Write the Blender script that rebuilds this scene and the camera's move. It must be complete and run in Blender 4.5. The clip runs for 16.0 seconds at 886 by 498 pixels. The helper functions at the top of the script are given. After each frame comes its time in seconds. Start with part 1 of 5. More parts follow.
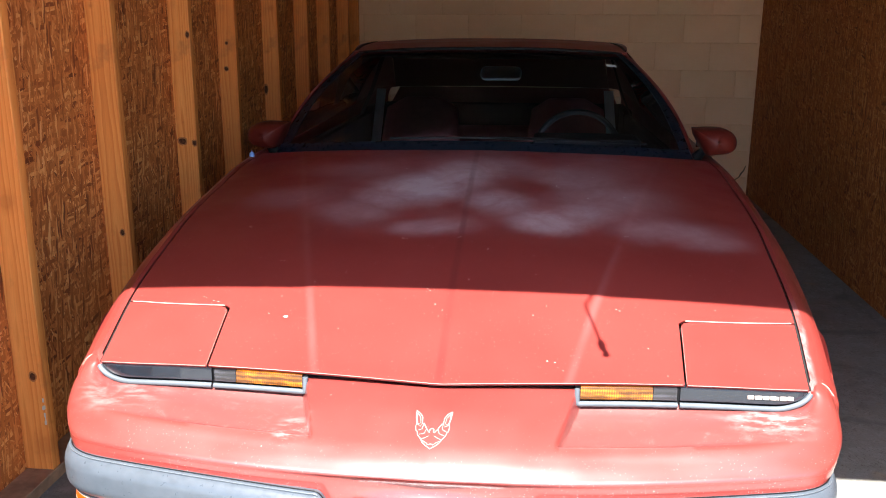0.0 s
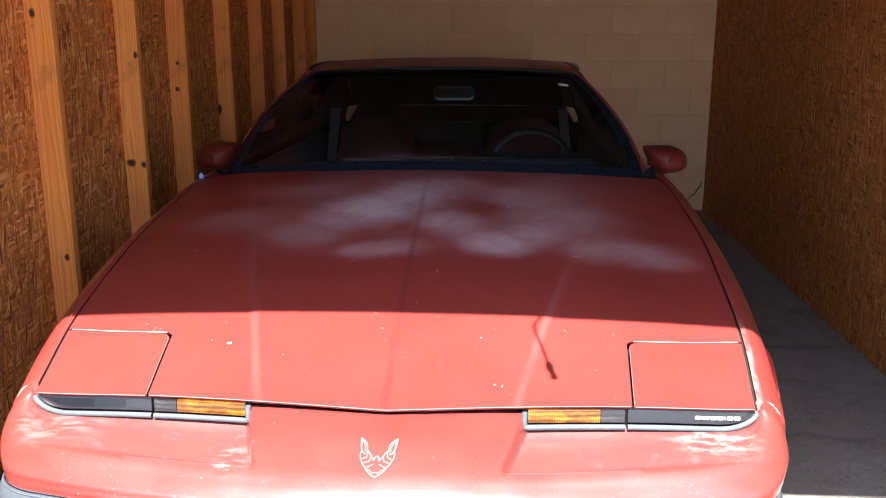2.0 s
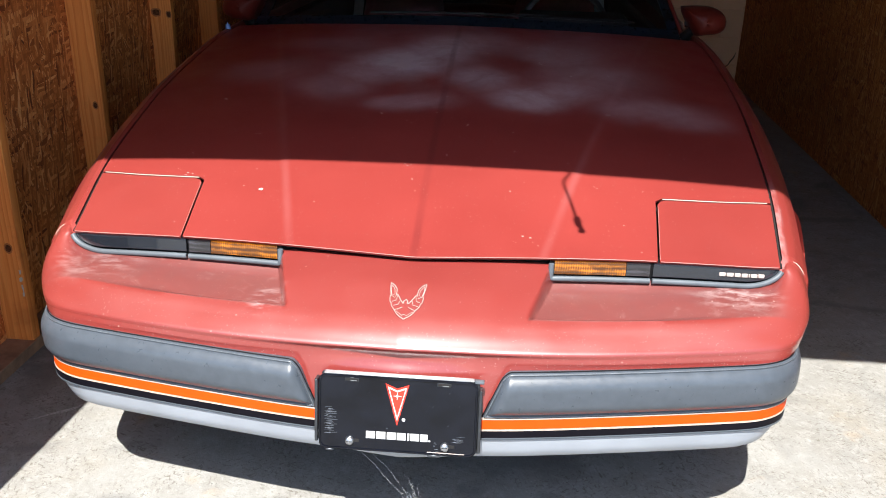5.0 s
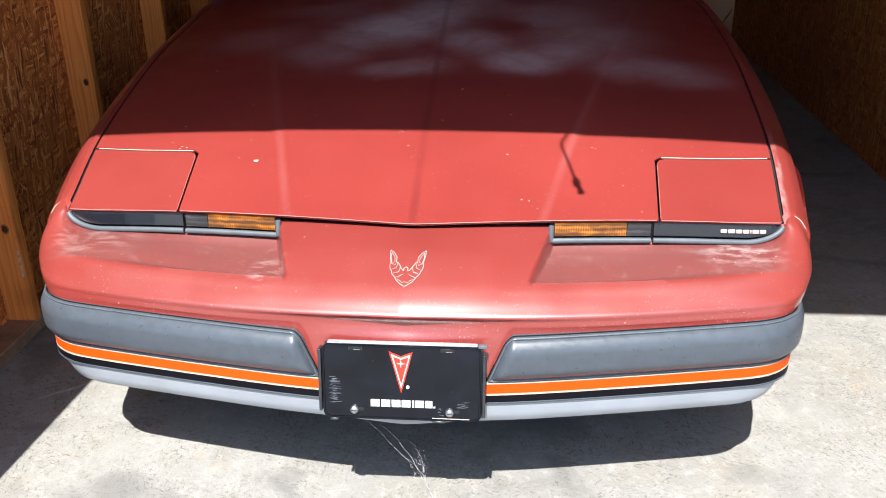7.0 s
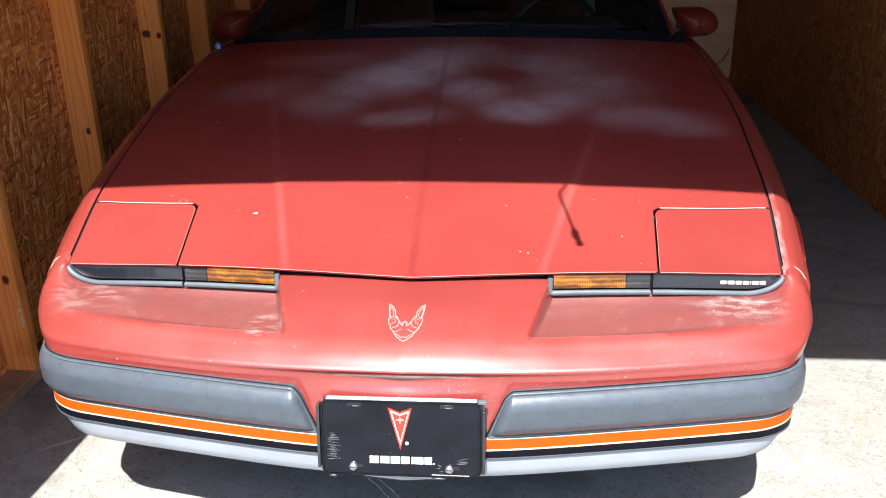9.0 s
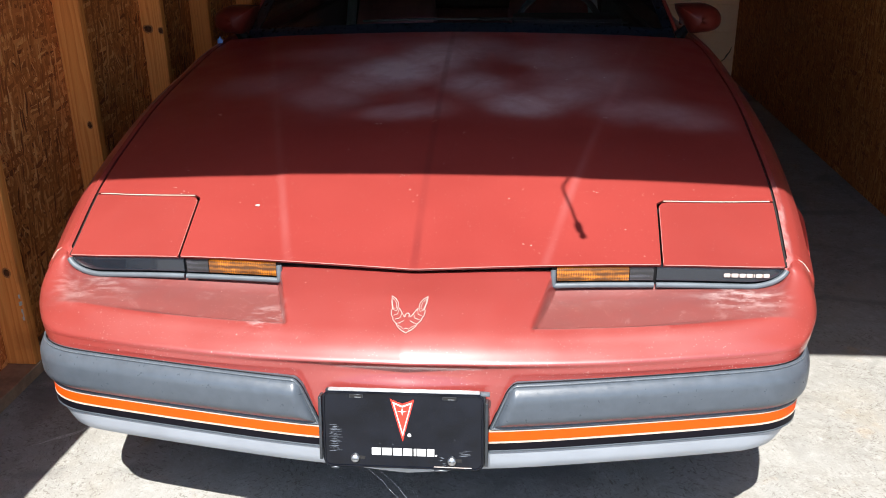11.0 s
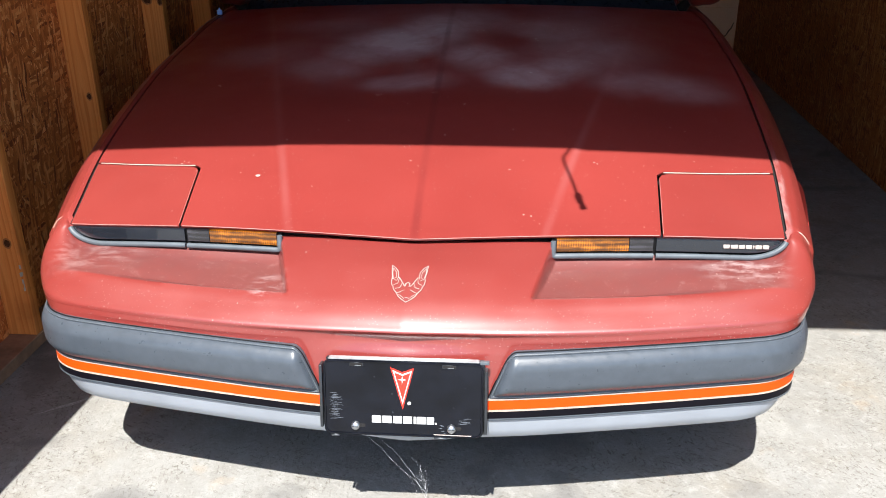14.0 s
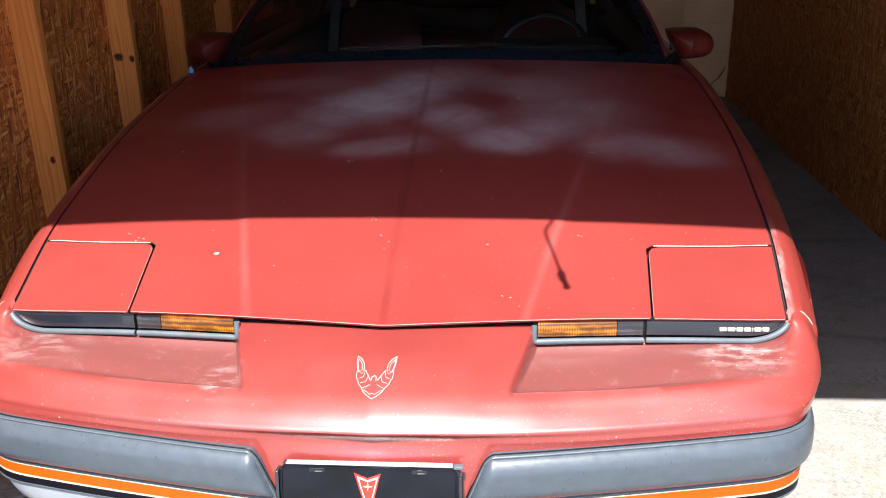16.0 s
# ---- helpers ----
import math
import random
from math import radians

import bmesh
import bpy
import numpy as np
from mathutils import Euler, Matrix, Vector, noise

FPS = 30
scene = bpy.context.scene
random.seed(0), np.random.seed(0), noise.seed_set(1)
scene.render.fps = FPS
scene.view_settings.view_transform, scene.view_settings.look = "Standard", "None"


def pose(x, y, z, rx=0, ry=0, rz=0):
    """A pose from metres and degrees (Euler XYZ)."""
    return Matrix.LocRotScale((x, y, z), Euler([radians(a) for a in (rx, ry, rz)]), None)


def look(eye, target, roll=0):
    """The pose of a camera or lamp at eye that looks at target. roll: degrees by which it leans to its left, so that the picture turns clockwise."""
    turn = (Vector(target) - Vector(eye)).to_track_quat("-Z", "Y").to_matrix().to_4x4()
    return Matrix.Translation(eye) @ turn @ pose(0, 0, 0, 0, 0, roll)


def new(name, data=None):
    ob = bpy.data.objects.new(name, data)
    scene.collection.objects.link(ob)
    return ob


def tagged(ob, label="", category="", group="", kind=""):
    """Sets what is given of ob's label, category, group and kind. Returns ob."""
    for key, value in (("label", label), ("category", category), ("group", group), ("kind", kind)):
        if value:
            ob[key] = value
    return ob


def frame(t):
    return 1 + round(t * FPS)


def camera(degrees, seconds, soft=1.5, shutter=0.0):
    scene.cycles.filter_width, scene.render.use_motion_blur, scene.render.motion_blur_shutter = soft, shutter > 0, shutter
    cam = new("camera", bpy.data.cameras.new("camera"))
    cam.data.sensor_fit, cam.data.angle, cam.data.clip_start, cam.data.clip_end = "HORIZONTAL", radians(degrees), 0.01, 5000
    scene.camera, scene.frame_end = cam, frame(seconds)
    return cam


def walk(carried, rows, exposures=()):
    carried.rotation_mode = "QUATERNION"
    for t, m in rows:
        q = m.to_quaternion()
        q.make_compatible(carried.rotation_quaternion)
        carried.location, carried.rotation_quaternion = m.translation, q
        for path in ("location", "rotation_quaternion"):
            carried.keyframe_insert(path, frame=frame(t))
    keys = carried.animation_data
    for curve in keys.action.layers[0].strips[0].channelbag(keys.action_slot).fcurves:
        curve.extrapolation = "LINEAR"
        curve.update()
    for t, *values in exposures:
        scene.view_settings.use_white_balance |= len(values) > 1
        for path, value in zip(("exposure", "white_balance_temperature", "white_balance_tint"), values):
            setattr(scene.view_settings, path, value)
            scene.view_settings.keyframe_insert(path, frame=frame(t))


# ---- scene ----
cam = camera(54.5, 16.0, soft=1.0)
PATH = [
    (0, (0.17, -1.417, 1.328), (-0.015, 0.51, 0.828), 0.2),
    (0.5, (0.209, -1.391, 1.363), (0.044, 0.558, 0.945), 0.2),
    (1, (0.221, -1.393, 1.376), (0.078, 0.564, 0.988), 0.3),
    (1.5, (0.215, -1.388, 1.362), (0.096, 0.57, 0.969), 0.0),
    (2, (0.212, -1.389, 1.336), (0.106, 0.554, 0.874), 0.1),
    (2.5, (0.217, -1.402, 1.306), (0.119, 0.519, 0.757), 0.4),
    (3, (0.214, -1.403, 1.294), (0.129, 0.494, 0.666), 1.0),
    (3.5, (0.197, -1.413, 1.293), (0.109, 0.465, 0.611), 1.3),
    (4, (0.19, -1.414, 1.294), (0.088, 0.458, 0.596), 1.6),
    (4.5, (0.188, -1.415, 1.297), (0.064, 0.451, 0.587), 1.5),
    (5, (0.19, -1.411, 1.292), (0.049, 0.44, 0.548), 1.4),
    (5.2, (0.19, -1.407, 1.284), (0.05, 0.419, 0.482), 1.5),
    (7.5, (0.191, -1.401, 1.282), (0.051, 0.422, 0.471), -0.8),
    (8, (0.194, -1.398, 1.283), (0.051, 0.43, 0.484), -0.8),
    (8.5, (0.197, -1.388, 1.305), (0.051, 0.448, 0.524), -0.9),
    (9, (0.199, -1.384, 1.319), (0.052, 0.469, 0.58), -0.9),
    (11.3, (0.193, -1.386, 1.296), (0.046, 0.467, 0.559), -0.7),
    (11.5, (0.194, -1.388, 1.294), (0.048, 0.461, 0.546), -0.7),
    (12, (0.196, -1.392, 1.29), (0.053, 0.451, 0.528), -0.5),
    (12.5, (0.196, -1.402, 1.291), (0.054, 0.439, 0.521), -0.5),
    (13, (0.194, -1.405, 1.29), (0.051, 0.433, 0.516), -0.5),
    (13.5, (0.191, -1.4, 1.288), (0.045, 0.437, 0.51), -0.5),
    (14, (0.192, -1.395, 1.286), (0.047, 0.439, 0.501), -0.5),
    (14.5, (0.189, -1.391, 1.291), (0.042, 0.441, 0.503), -0.7),
    (15, (0.182, -1.391, 1.29), (0.037, 0.443, 0.506), -0.7),
    (15.5, (0.162, -1.356, 1.31), (0.014, 0.488, 0.55), -0.9),
    (16, (0.232, -1.222, 1.315), (0.091, 0.645, 0.611), -1.1),
]
EXPOSURES = [(t, stops, kelvin, 10) for t, stops, kelvin in (
    (0.0, 2.42, 6250), (0.5, 3.12, 6150), (1.0, 3.3, 6100), (1.5, 3.12, 6000), (2.0, 2.5, 6200), (2.6, 1.85, 6400), (3.5, 1.5, 6350), (5.2, 1.4, 6200),
    (7.5, 1.33, 6150), (8.0, 1.2, 6150), (8.5, 1.48, 6150), (9.1, 1.65, 6150), (11.4, 1.34, 6200), (12.5, 1.32, 6200), (15.2, 1.32, 6150), (16.0, 1.68, 6150))]
walk(cam, [(t, look(eye, target, roll)) for t, eye, target, roll in PATH], EXPOSURES)

# ---- light ----
world = bpy.data.worlds.new("sky")
scene.world = world
world.use_nodes = True
_n, _l = world.node_tree.nodes, world.node_tree.links
sky = _n.new("ShaderNodeTexSky")
sky.sky_type, sky.sun_disc = "NISHITA", False
sky.sun_elevation, sky.sun_rotation = radians(56.9), radians(183.8)
_l.new(sky.outputs[0], _n["Background"].inputs[0])
_n["Background"].inputs[1].default_value = 0.104
sun = new("sun", bpy.data.lights.new("sun", "SUN"))
sun.data.energy, sun.data.angle, sun.data.color = 5.0, radians(0.5), (1.0, 0.955, 0.87)
sun.matrix_world = look((-0.43, -6.5, 10.0), (0, 0, 0))

# ---- small tools ----


def smooth(e0, e1, x):
    t = np.clip((np.asarray(x, float) - e0) / (e1 - e0), 0, 1)
    return t * t * (3 - 2 * t)


def pch(keys):
    """A smooth curve through (x, y) keys that does not overshoot."""
    xs, ys = [np.array(c, float) for c in zip(*keys)]
    h, d = np.diff(xs), np.diff(ys) / np.diff(xs)
    m = np.zeros(len(xs))
    m[0], m[-1] = d[0], d[-1]
    for i in range(1, len(xs) - 1):
        if d[i - 1] * d[i] > 0:
            m[i] = 2 * d[i - 1] * d[i] / (d[i - 1] + d[i])

    def f(x):
        x = np.clip(np.asarray(x, float), xs[0], xs[-1])
        i = np.clip(np.searchsorted(xs, x) - 1, 0, len(xs) - 2)
        t = (x - xs[i]) / h[i]
        return ((1 + 2 * t) * (1 - t) ** 2 * ys[i] + t * (1 - t) ** 2 * h[i] * m[i]
                + t * t * (3 - 2 * t) * ys[i + 1] + t * t * (t - 1) * h[i] * m[i + 1])
    return f


def link(name, bm, material, shade=True):
    bmesh.ops.recalc_face_normals(bm, faces=bm.faces)
    me = bpy.data.meshes.new(name)
    bm.to_mesh(me)
    bm.free()
    if shade:
        for p in me.polygons:
            p.use_smooth = True
        me.set_sharp_from_angle(angle=radians(38))
    me.materials.append(material)
    return new(name, me)


def thing(name, at, label, category, group="", kind=""):
    ob = new(name)
    ob.location = at
    ob.empty_display_size = 0.1
    return tagged(ob, label, category, group, kind)


def part(name, bm, material, parent, label="", shade=True):
    """One mesh, given in world coordinates, under a thing (an Empty) or under another part."""
    ob = link(name, bm, material, shade)
    ob.parent = parent
    if parent.type == "EMPTY":
        ob.matrix_parent_inverse = Matrix.Translation(-Vector(parent.location))
    return tagged(ob, label)


def grid(points, close_u=False, keep=None):
    """A bmesh of quads over an array of points [i][j]."""
    bm = bmesh.new()
    pts = np.asarray(points, float)
    vs = [[bm.verts.new(p) for p in row] for row in pts]
    n, m = len(vs), len(vs[0])
    for i in range(n - (0 if close_u else 1)):
        for j in range(m - 1):
            if keep is None or keep(i, j):
                bm.faces.new((vs[i][j], vs[(i + 1) % n][j], vs[(i + 1) % n][j + 1], vs[i][j + 1]))
    loose = [v for v in bm.verts if not v.link_faces]
    bmesh.ops.delete(bm, geom=loose, context="VERTS")
    return bm


def thicken(bm, offset):
    """Gives a sheet an edge: its rim is drawn along offset."""
    rim = [e for e in bm.edges if e.is_boundary]
    out = bmesh.ops.extrude_edge_only(bm, edges=rim)["geom"]
    bmesh.ops.translate(bm, vec=offset, verts=[g for g in out if isinstance(g, bmesh.types.BMVert)])
    return bm


def box(x0, x1, y0, y1, z0, z1, bevel=0.0, seg=2):
    bm = bmesh.new()
    bmesh.ops.create_cube(bm, size=1)
    for v in bm.verts:
        v.co = Vector((x0 + (v.co.x + 0.5) * (x1 - x0), y0 + (v.co.y + 0.5) * (y1 - y0), z0 + (v.co.z + 0.5) * (z1 - z0)))
    if bevel:
        bmesh.ops.bevel(bm, geom=bm.edges[:], offset=bevel, segments=seg, affect="EDGES", profile=0.5)
    return bm


def tube(path, radius, sides=8, ends=True):
    """A round bar along a list of points; radius is one number or one a point."""
    bm, rings = bmesh.new(), []
    path = [Vector(p) for p in path]
    for i, p in enumerate(path):
        d = (path[min(i + 1, len(path) - 1)] - path[max(i - 1, 0)]).normalized()
        a = d.orthogonal().normalized() if not rings else (side - d * side.dot(d)).normalized()
        side = a
        b = d.cross(a)
        r = radius[i] if isinstance(radius, (list, tuple)) else radius
        rings.append([bm.verts.new(p + (a * math.cos(w) + b * math.sin(w)) * r) for w in [2 * math.pi * k / sides for k in range(sides)]])
    for r0, r1 in zip(rings, rings[1:]):
        for k in range(sides):
            bm.faces.new((r0[k], r0[(k + 1) % sides], r1[(k + 1) % sides], r1[k]))
    if ends:
        bm.faces.new(rings[0])
        bm.faces.new(rings[-1])
    return bm


def turned(profile, axis_at, sides=40):
    """A round body about the x axis: profile is a list of (x, radius)."""
    bm = bmesh.new()
    ax, ay, az = axis_at
    rings = [[bm.verts.new((ax + x, ay + r * math.cos(2 * math.pi * k / sides), az + r * math.sin(2 * math.pi * k / sides))) for k in range(sides)] for x, r in profile]
    for r0, r1 in zip(rings, rings[1:]):
        for k in range(sides):
            bm.faces.new((r0[k], r0[(k + 1) % sides], r1[(k + 1) % sides], r1[k]))
    return bm


def joined(*many):
    bm = bmesh.new()
    for b in many:
        me = bpy.data.meshes.new("tmp")
        b.to_mesh(me)
        b.free()
        bm.from_mesh(me)
        bpy.data.meshes.remove(me)
    return bm


# ---- materials ----
class Mat:
    """A small wrapper: nodes by short names, all procedural."""

    def __init__(self, name):
        self.m = bpy.data.materials.new(name)
        self.m.use_nodes = True
        self.nodes, self.links = self.m.node_tree.nodes, self.m.node_tree.links
        self.bsdf = self.nodes["Principled BSDF"]
        self.tc = self.nodes.new("ShaderNodeTexCoord").outputs["Object"]

    def put(self, value, socket):
        if isinstance(value, bpy.types.NodeSocket):
            self.links.new(value, socket)
        else:
            socket.default_value = value

    def node(self, kind, **inputs):
        n = self.nodes.new("ShaderNode" + kind)
        for k, v in inputs.items():
            self.put(v, n.inputs[k.replace("_", " ")])
        return n

    def mapped(self, scale=(1, 1, 1), rot=(0, 0, 0), loc=(0, 0, 0), of=None):
        n = self.node("Mapping", Vector=of or self.tc)
        n.inputs["Scale"].default_value, n.inputs["Location"].default_value = scale, loc
        n.inputs["Rotation"].default_value = [radians(a) for a in rot]
        return n.outputs[0]

    def noise(self, scale, detail=4.0, rough=0.55, of=None, distort=0.0):
        n = self.node("TexNoise", Vector=of or self.tc, Scale=scale, Detail=detail, Roughness=rough, Distortion=distort)
        return n.outputs["Fac"]

    def voronoi(self, scale, of=None, feature="F1", out="Distance", randomness=1.0):
        n = self.nodes.new("ShaderNodeTexVoronoi")
        n.feature = feature
        self.put(of or self.tc, n.inputs["Vector"])
        n.inputs["Scale"].default_value, n.inputs["Randomness"].default_value = scale, randomness
        return n.outputs[out]

    def ramp(self, fac, stops):
        n = self.nodes.new("ShaderNodeValToRGB")
        self.links.new(fac, n.inputs[0])
        e = n.color_ramp.elements
        while len(e) < len(stops):
            e.new(0.5)
        for el, (pos, col) in zip(e, stops):
            el.position = pos
            el.color = (*col, 1) if isinstance(col, (tuple, list)) else (col, col, col, 1)
        return n.outputs[0]

    def math(self, op, a, b=0.0):
        n = self.nodes.new("ShaderNodeMath")
        n.operation = op
        self.put(a, n.inputs[0])
        self.put(b, n.inputs[1])
        return n.outputs[0]

    def mix(self, fac, a, b, blend="MIX"):
        n = self.nodes.new("ShaderNodeMix")
        n.data_type, n.blend_type = "RGBA", blend
        self.put(fac, n.inputs[0])
        for v, s in ((a, n.inputs[6]), (b, n.inputs[7])):
            self.put((*v, 1) if isinstance(v, (tuple, list)) else v, s)
        return n.outputs[2]

    def bump(self, height, strength, distance, below=None):
        n = self.node("Bump", Height=height, Strength=strength, Distance=distance)
        if below is not None:
            self.links.new(below, n.inputs["Normal"])
        self.links.new(n.outputs[0], self.bsdf.inputs["Normal"])
        return n.outputs[0]

    def set(self, **kw):
        for k, v in kw.items():
            s = self.bsdf.inputs[k.replace("_", " ")]
            self.put((*v, 1) if isinstance(v, (tuple, list)) and len(v) == 3 else v, s)
        return self


def rng(m, value, a, b):
    """0 at a, 1 at b, smooth between."""
    n = m.node("MapRange", Value=value)
    n.interpolation_type = "SMOOTHSTEP"
    n.inputs["From Min"].default_value, n.inputs["From Max"].default_value = a, b
    return n.outputs[0]


def blob(m, x, y, cx, cy, rx, ry):
    """A soft round stain about (cx, cy)."""
    dx = m.math("DIVIDE", m.math("SUBTRACT", x, cx), rx)
    dy = m.math("DIVIDE", m.math("SUBTRACT", y, cy), ry)
    d = m.math("SQRT", m.math("ADD", m.math("MULTIPLY", dx, dx), m.math("MULTIPLY", dy, dy)))
    return rng(m, d, 1.0, 0.15)


# milky patches on the hood: centre, size and strength of each patch
MILK = ((-0.13, 1.24, 0.16, 0.12, 1.2), (-0.24, 1.16, 0.12, 0.08, 0.7), (-0.02, 1.37, 0.12, 0.15, 1.0), (0.08, 1.44, 0.14, 0.14, 0.7), (0.09, 1.11, 0.10, 0.10, 0.8),
        (0.22, 1.00, 0.11, 0.09, 0.85), (0.32, 1.06, 0.12, 0.10, 0.6), (-0.08, 0.92, 0.11, 0.07, 0.55), (-0.34, 1.04, 0.12, 0.09, 0.4), (-0.56, 1.16, 0.15, 0.10, 0.3),
        (0.57, 0.97, 0.17, 0.09, 0.5), (0.66, 0.92, 0.12, 0.08, 0.45), (0.43, 1.18, 0.20, 0.15, 0.4), (0.30, 1.36, 0.20, 0.12, 0.45), (-0.40, 1.42, 0.20, 0.08, 0.2))


def red_paint(name, dusty=0.0, patches=False, nose=False, fender=False, flat=False):
    """Old red enamel: chalky where the sun has bleached it, with milky patches, specks and dust."""
    m = Mat(name)
    xyz = m.node("SeparateXYZ", Vector=m.tc)
    x, y, z = xyz.outputs[0], xyz.outputs[1], xyz.outputs[2]
    base = m.ramp(m.noise(2.2, 5), [(0.3, (0.172, 0.0215, 0.0178)), (0.7, (0.210, 0.0285, 0.0235))])
    grain = m.noise(300, 2)
    base = m.mix(m.math("MULTIPLY", grain, 0.10), base, (0.42, 0.11, 0.09))
    rough = m.ramp(m.noise(9, 5), [(0.3, 0.3), (0.7, 0.42)])
    if patches:
        warp = m.node("TexNoise", Vector=m.tc, Scale=3.5, Detail=4.0)
        off = m.node("SeparateXYZ", Vector=warp.outputs["Color"])
        xw = m.math("ADD", x, m.math("MULTIPLY", m.math("SUBTRACT", off.outputs[0], 0.5), 0.17))
        yw = m.math("ADD", y, m.math("MULTIPLY", m.math("SUBTRACT", off.outputs[1], 0.5), 0.17))
        total = None
        for cx, cy, rx, ry, k in MILK:
            one = m.math("MULTIPLY", blob(m, xw, yw, cx, cy, rx * 1.5, ry * 1.45), k)
            total = one if total is None else m.math("MAXIMUM", total, one)
        ringed = blob(m, xw, yw, 0.20, 1.265, 0.13, 0.12)
        total = m.math("MULTIPLY", total, m.math("SUBTRACT", 1.0, ringed))
        total = m.math("MULTIPLY", total, m.ramp(m.noise(9, 7, 0.68, distort=0.5), [(0.34, 0.45), (0.66, 1.0)]))
        haze = m.math("MULTIPLY", m.math("MULTIPLY", rng(m, yw, 0.78, 1.15), rng(m, m.math("ABSOLUTE", m.math("SUBTRACT", x, 0.08)), 0.65, 0.35)), m.ramp(m.noise(5, 5, 0.6), [(0.35, 0.03), (0.7, 0.17)]))
        haze = m.math("MULTIPLY", haze, m.math("SUBTRACT", 1.0, m.math("MULTIPLY", ringed, 0.8)))
        milk = m.math("MINIMUM", m.math("ADD", m.math("MULTIPLY", total, 0.72), haze), 0.8)
        base = m.mix(milk, base, (0.53, 0.405, 0.42))
        # sky sheen painted pale along each long crease, darker line down the middle
        crease = m.math("ADD", 0.197, m.math("MULTIPLY", y, 0.27))
        off_line = m.math("ABSOLUTE", m.math("SUBTRACT", m.math("ABSOLUTE", x), crease))
        worn = m.math("MULTIPLY", rng(m, off_line, 0.016, 0.0), m.ramp(m.noise(4, 4), [(0.35, 0.02), (0.65, 0.055)]))
        base = m.mix(worn, base, (0.6, 0.42, 0.42))
        middle = m.math("MULTIPLY", rng(m, m.math("ABSOLUTE", x), 0.014, 0.003), m.ramp(m.noise(5, 3), [(0.3, 0.15), (0.7, 0.45)]))
        base = m.mix(middle, base, (0.10, 0.014, 0.014))
    if nose:
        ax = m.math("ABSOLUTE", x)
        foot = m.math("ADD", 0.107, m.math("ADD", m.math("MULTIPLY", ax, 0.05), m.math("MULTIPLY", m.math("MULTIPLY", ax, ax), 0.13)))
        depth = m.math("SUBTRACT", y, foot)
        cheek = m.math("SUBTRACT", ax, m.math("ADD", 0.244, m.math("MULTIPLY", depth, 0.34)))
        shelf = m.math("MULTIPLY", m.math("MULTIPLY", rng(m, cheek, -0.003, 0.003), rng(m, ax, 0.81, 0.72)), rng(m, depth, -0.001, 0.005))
        # the recessed shelf under each lamp is a darker, duller red
        dull_mix = m.math("MULTIPLY", shelf, m.ramp(m.noise(16, 6, 0.65), [(0.3, 0.6), (0.75, 0.92)]))
        base = m.mix(dull_mix, base, (0.128, 0.038, 0.034))
        base = m.mix(m.math("MULTIPLY", shelf, m.ramp(m.noise(30, 7, 0.75, distort=0.8), [(0.56, 0.0), (0.76, 0.35)])), base, (0.36, 0.22, 0.20))
        rough = m.mix(m.math("MULTIPLY", shelf, 0.5), rough, (0.6, 0.6, 0.6))
        scuff = m.ramp(m.noise(34, 7, 0.75, of=m.mapped((0.45, 1.4, 1.4), (0, 0, -14))), [(0.47, 0.0), (0.66, 1.0)])
        where = m.math("MAXIMUM", m.math("MULTIPLY", blob(m, x, y, 0.68, 0.275, 0.13, 0.07), 0.85), m.math("MULTIPLY", blob(m, x, y, -0.295, 0.165, 0.055, 0.065), 0.9))
        where = m.math("MAXIMUM", where, m.math("MULTIPLY", blob(m, x, y, -0.70, 0.27, 0.14, 0.08), 0.4))
        base = m.mix(m.math("MULTIPLY", m.math("MULTIPLY", scuff, where), 0.7), base, (0.55, 0.44, 0.42))
        low = m.math("MULTIPLY", rng(m, z, 0.50, 0.475), m.ramp(m.noise(110, 5, 0.7), [(0.55, 0.0), (0.8, 0.12)]))
        base = m.mix(low, base, (0.36, 0.20, 0.17))
        chips = m.math("MULTIPLY", m.ramp(m.voronoi(130, of=m.mapped((1, 0.7, 1.6))), [(0.0, 1.0), (0.07, 1.0), (0.14, 0.0)]), m.ramp(m.noise(11, 2), [(0.44, 0.0), (0.52, 1.0)]))
        base = m.mix(m.math("MULTIPLY", m.math("MULTIPLY", chips, rng(m, z, 0.545, 0.485)), 0.85), base, (0.58, 0.46, 0.42))
    if fender:
        worn = m.ramp(m.noise(30, 6, 0.7, of=m.mapped((1.5, 0.4, 1))), [(0.40, 0.1), (0.62, 1.0)])
        base = m.mix(m.math("MULTIPLY", m.math("MULTIPLY", worn, blob(m, m.math("SUBTRACT", x, m.math("MULTIPLY", m.math("SUBTRACT", y, 0.5), 0.108)), y, 0.808, 0.47, 0.016, 0.22)), 0.5), base, (0.52, 0.38, 0.37))
    if dusty:
        d = m.ramp(m.noise(14, 6, 0.65), [(0.45, 0.0), (0.8, 1.0)])
        base = m.mix(m.math("MULTIPLY", d, dusty), base, (0.42, 0.24, 0.22))
    for scale, size, lo in ((30, 0.04, 0.54), (80, 0.06, 0.52), (140, 0.07, 0.5)):
        spots = m.ramp(m.voronoi(scale), [(0.0, 1.0), (size, 1.0), (size + 0.03, 0.0)])
        rare = m.ramp(m.noise(8 if scale < 50 else 13 + scale * 0.1, 2), [(lo, 0.0), (lo + 0.04, 1.0)])
        base = m.mix(m.math("MULTIPLY", m.math("MULTIPLY", spots, rare), 0.6 if nose else 0.4), base, (0.52, 0.39, 0.35))
    m.set(Base_Color=base, Roughness=rough, Specular_IOR_Level=0.45, Coat_Weight=0.3, Coat_Roughness=0.2)
    if patches:
        m.set(Coat_Weight=0.0, Specular_IOR_Level=0.16)
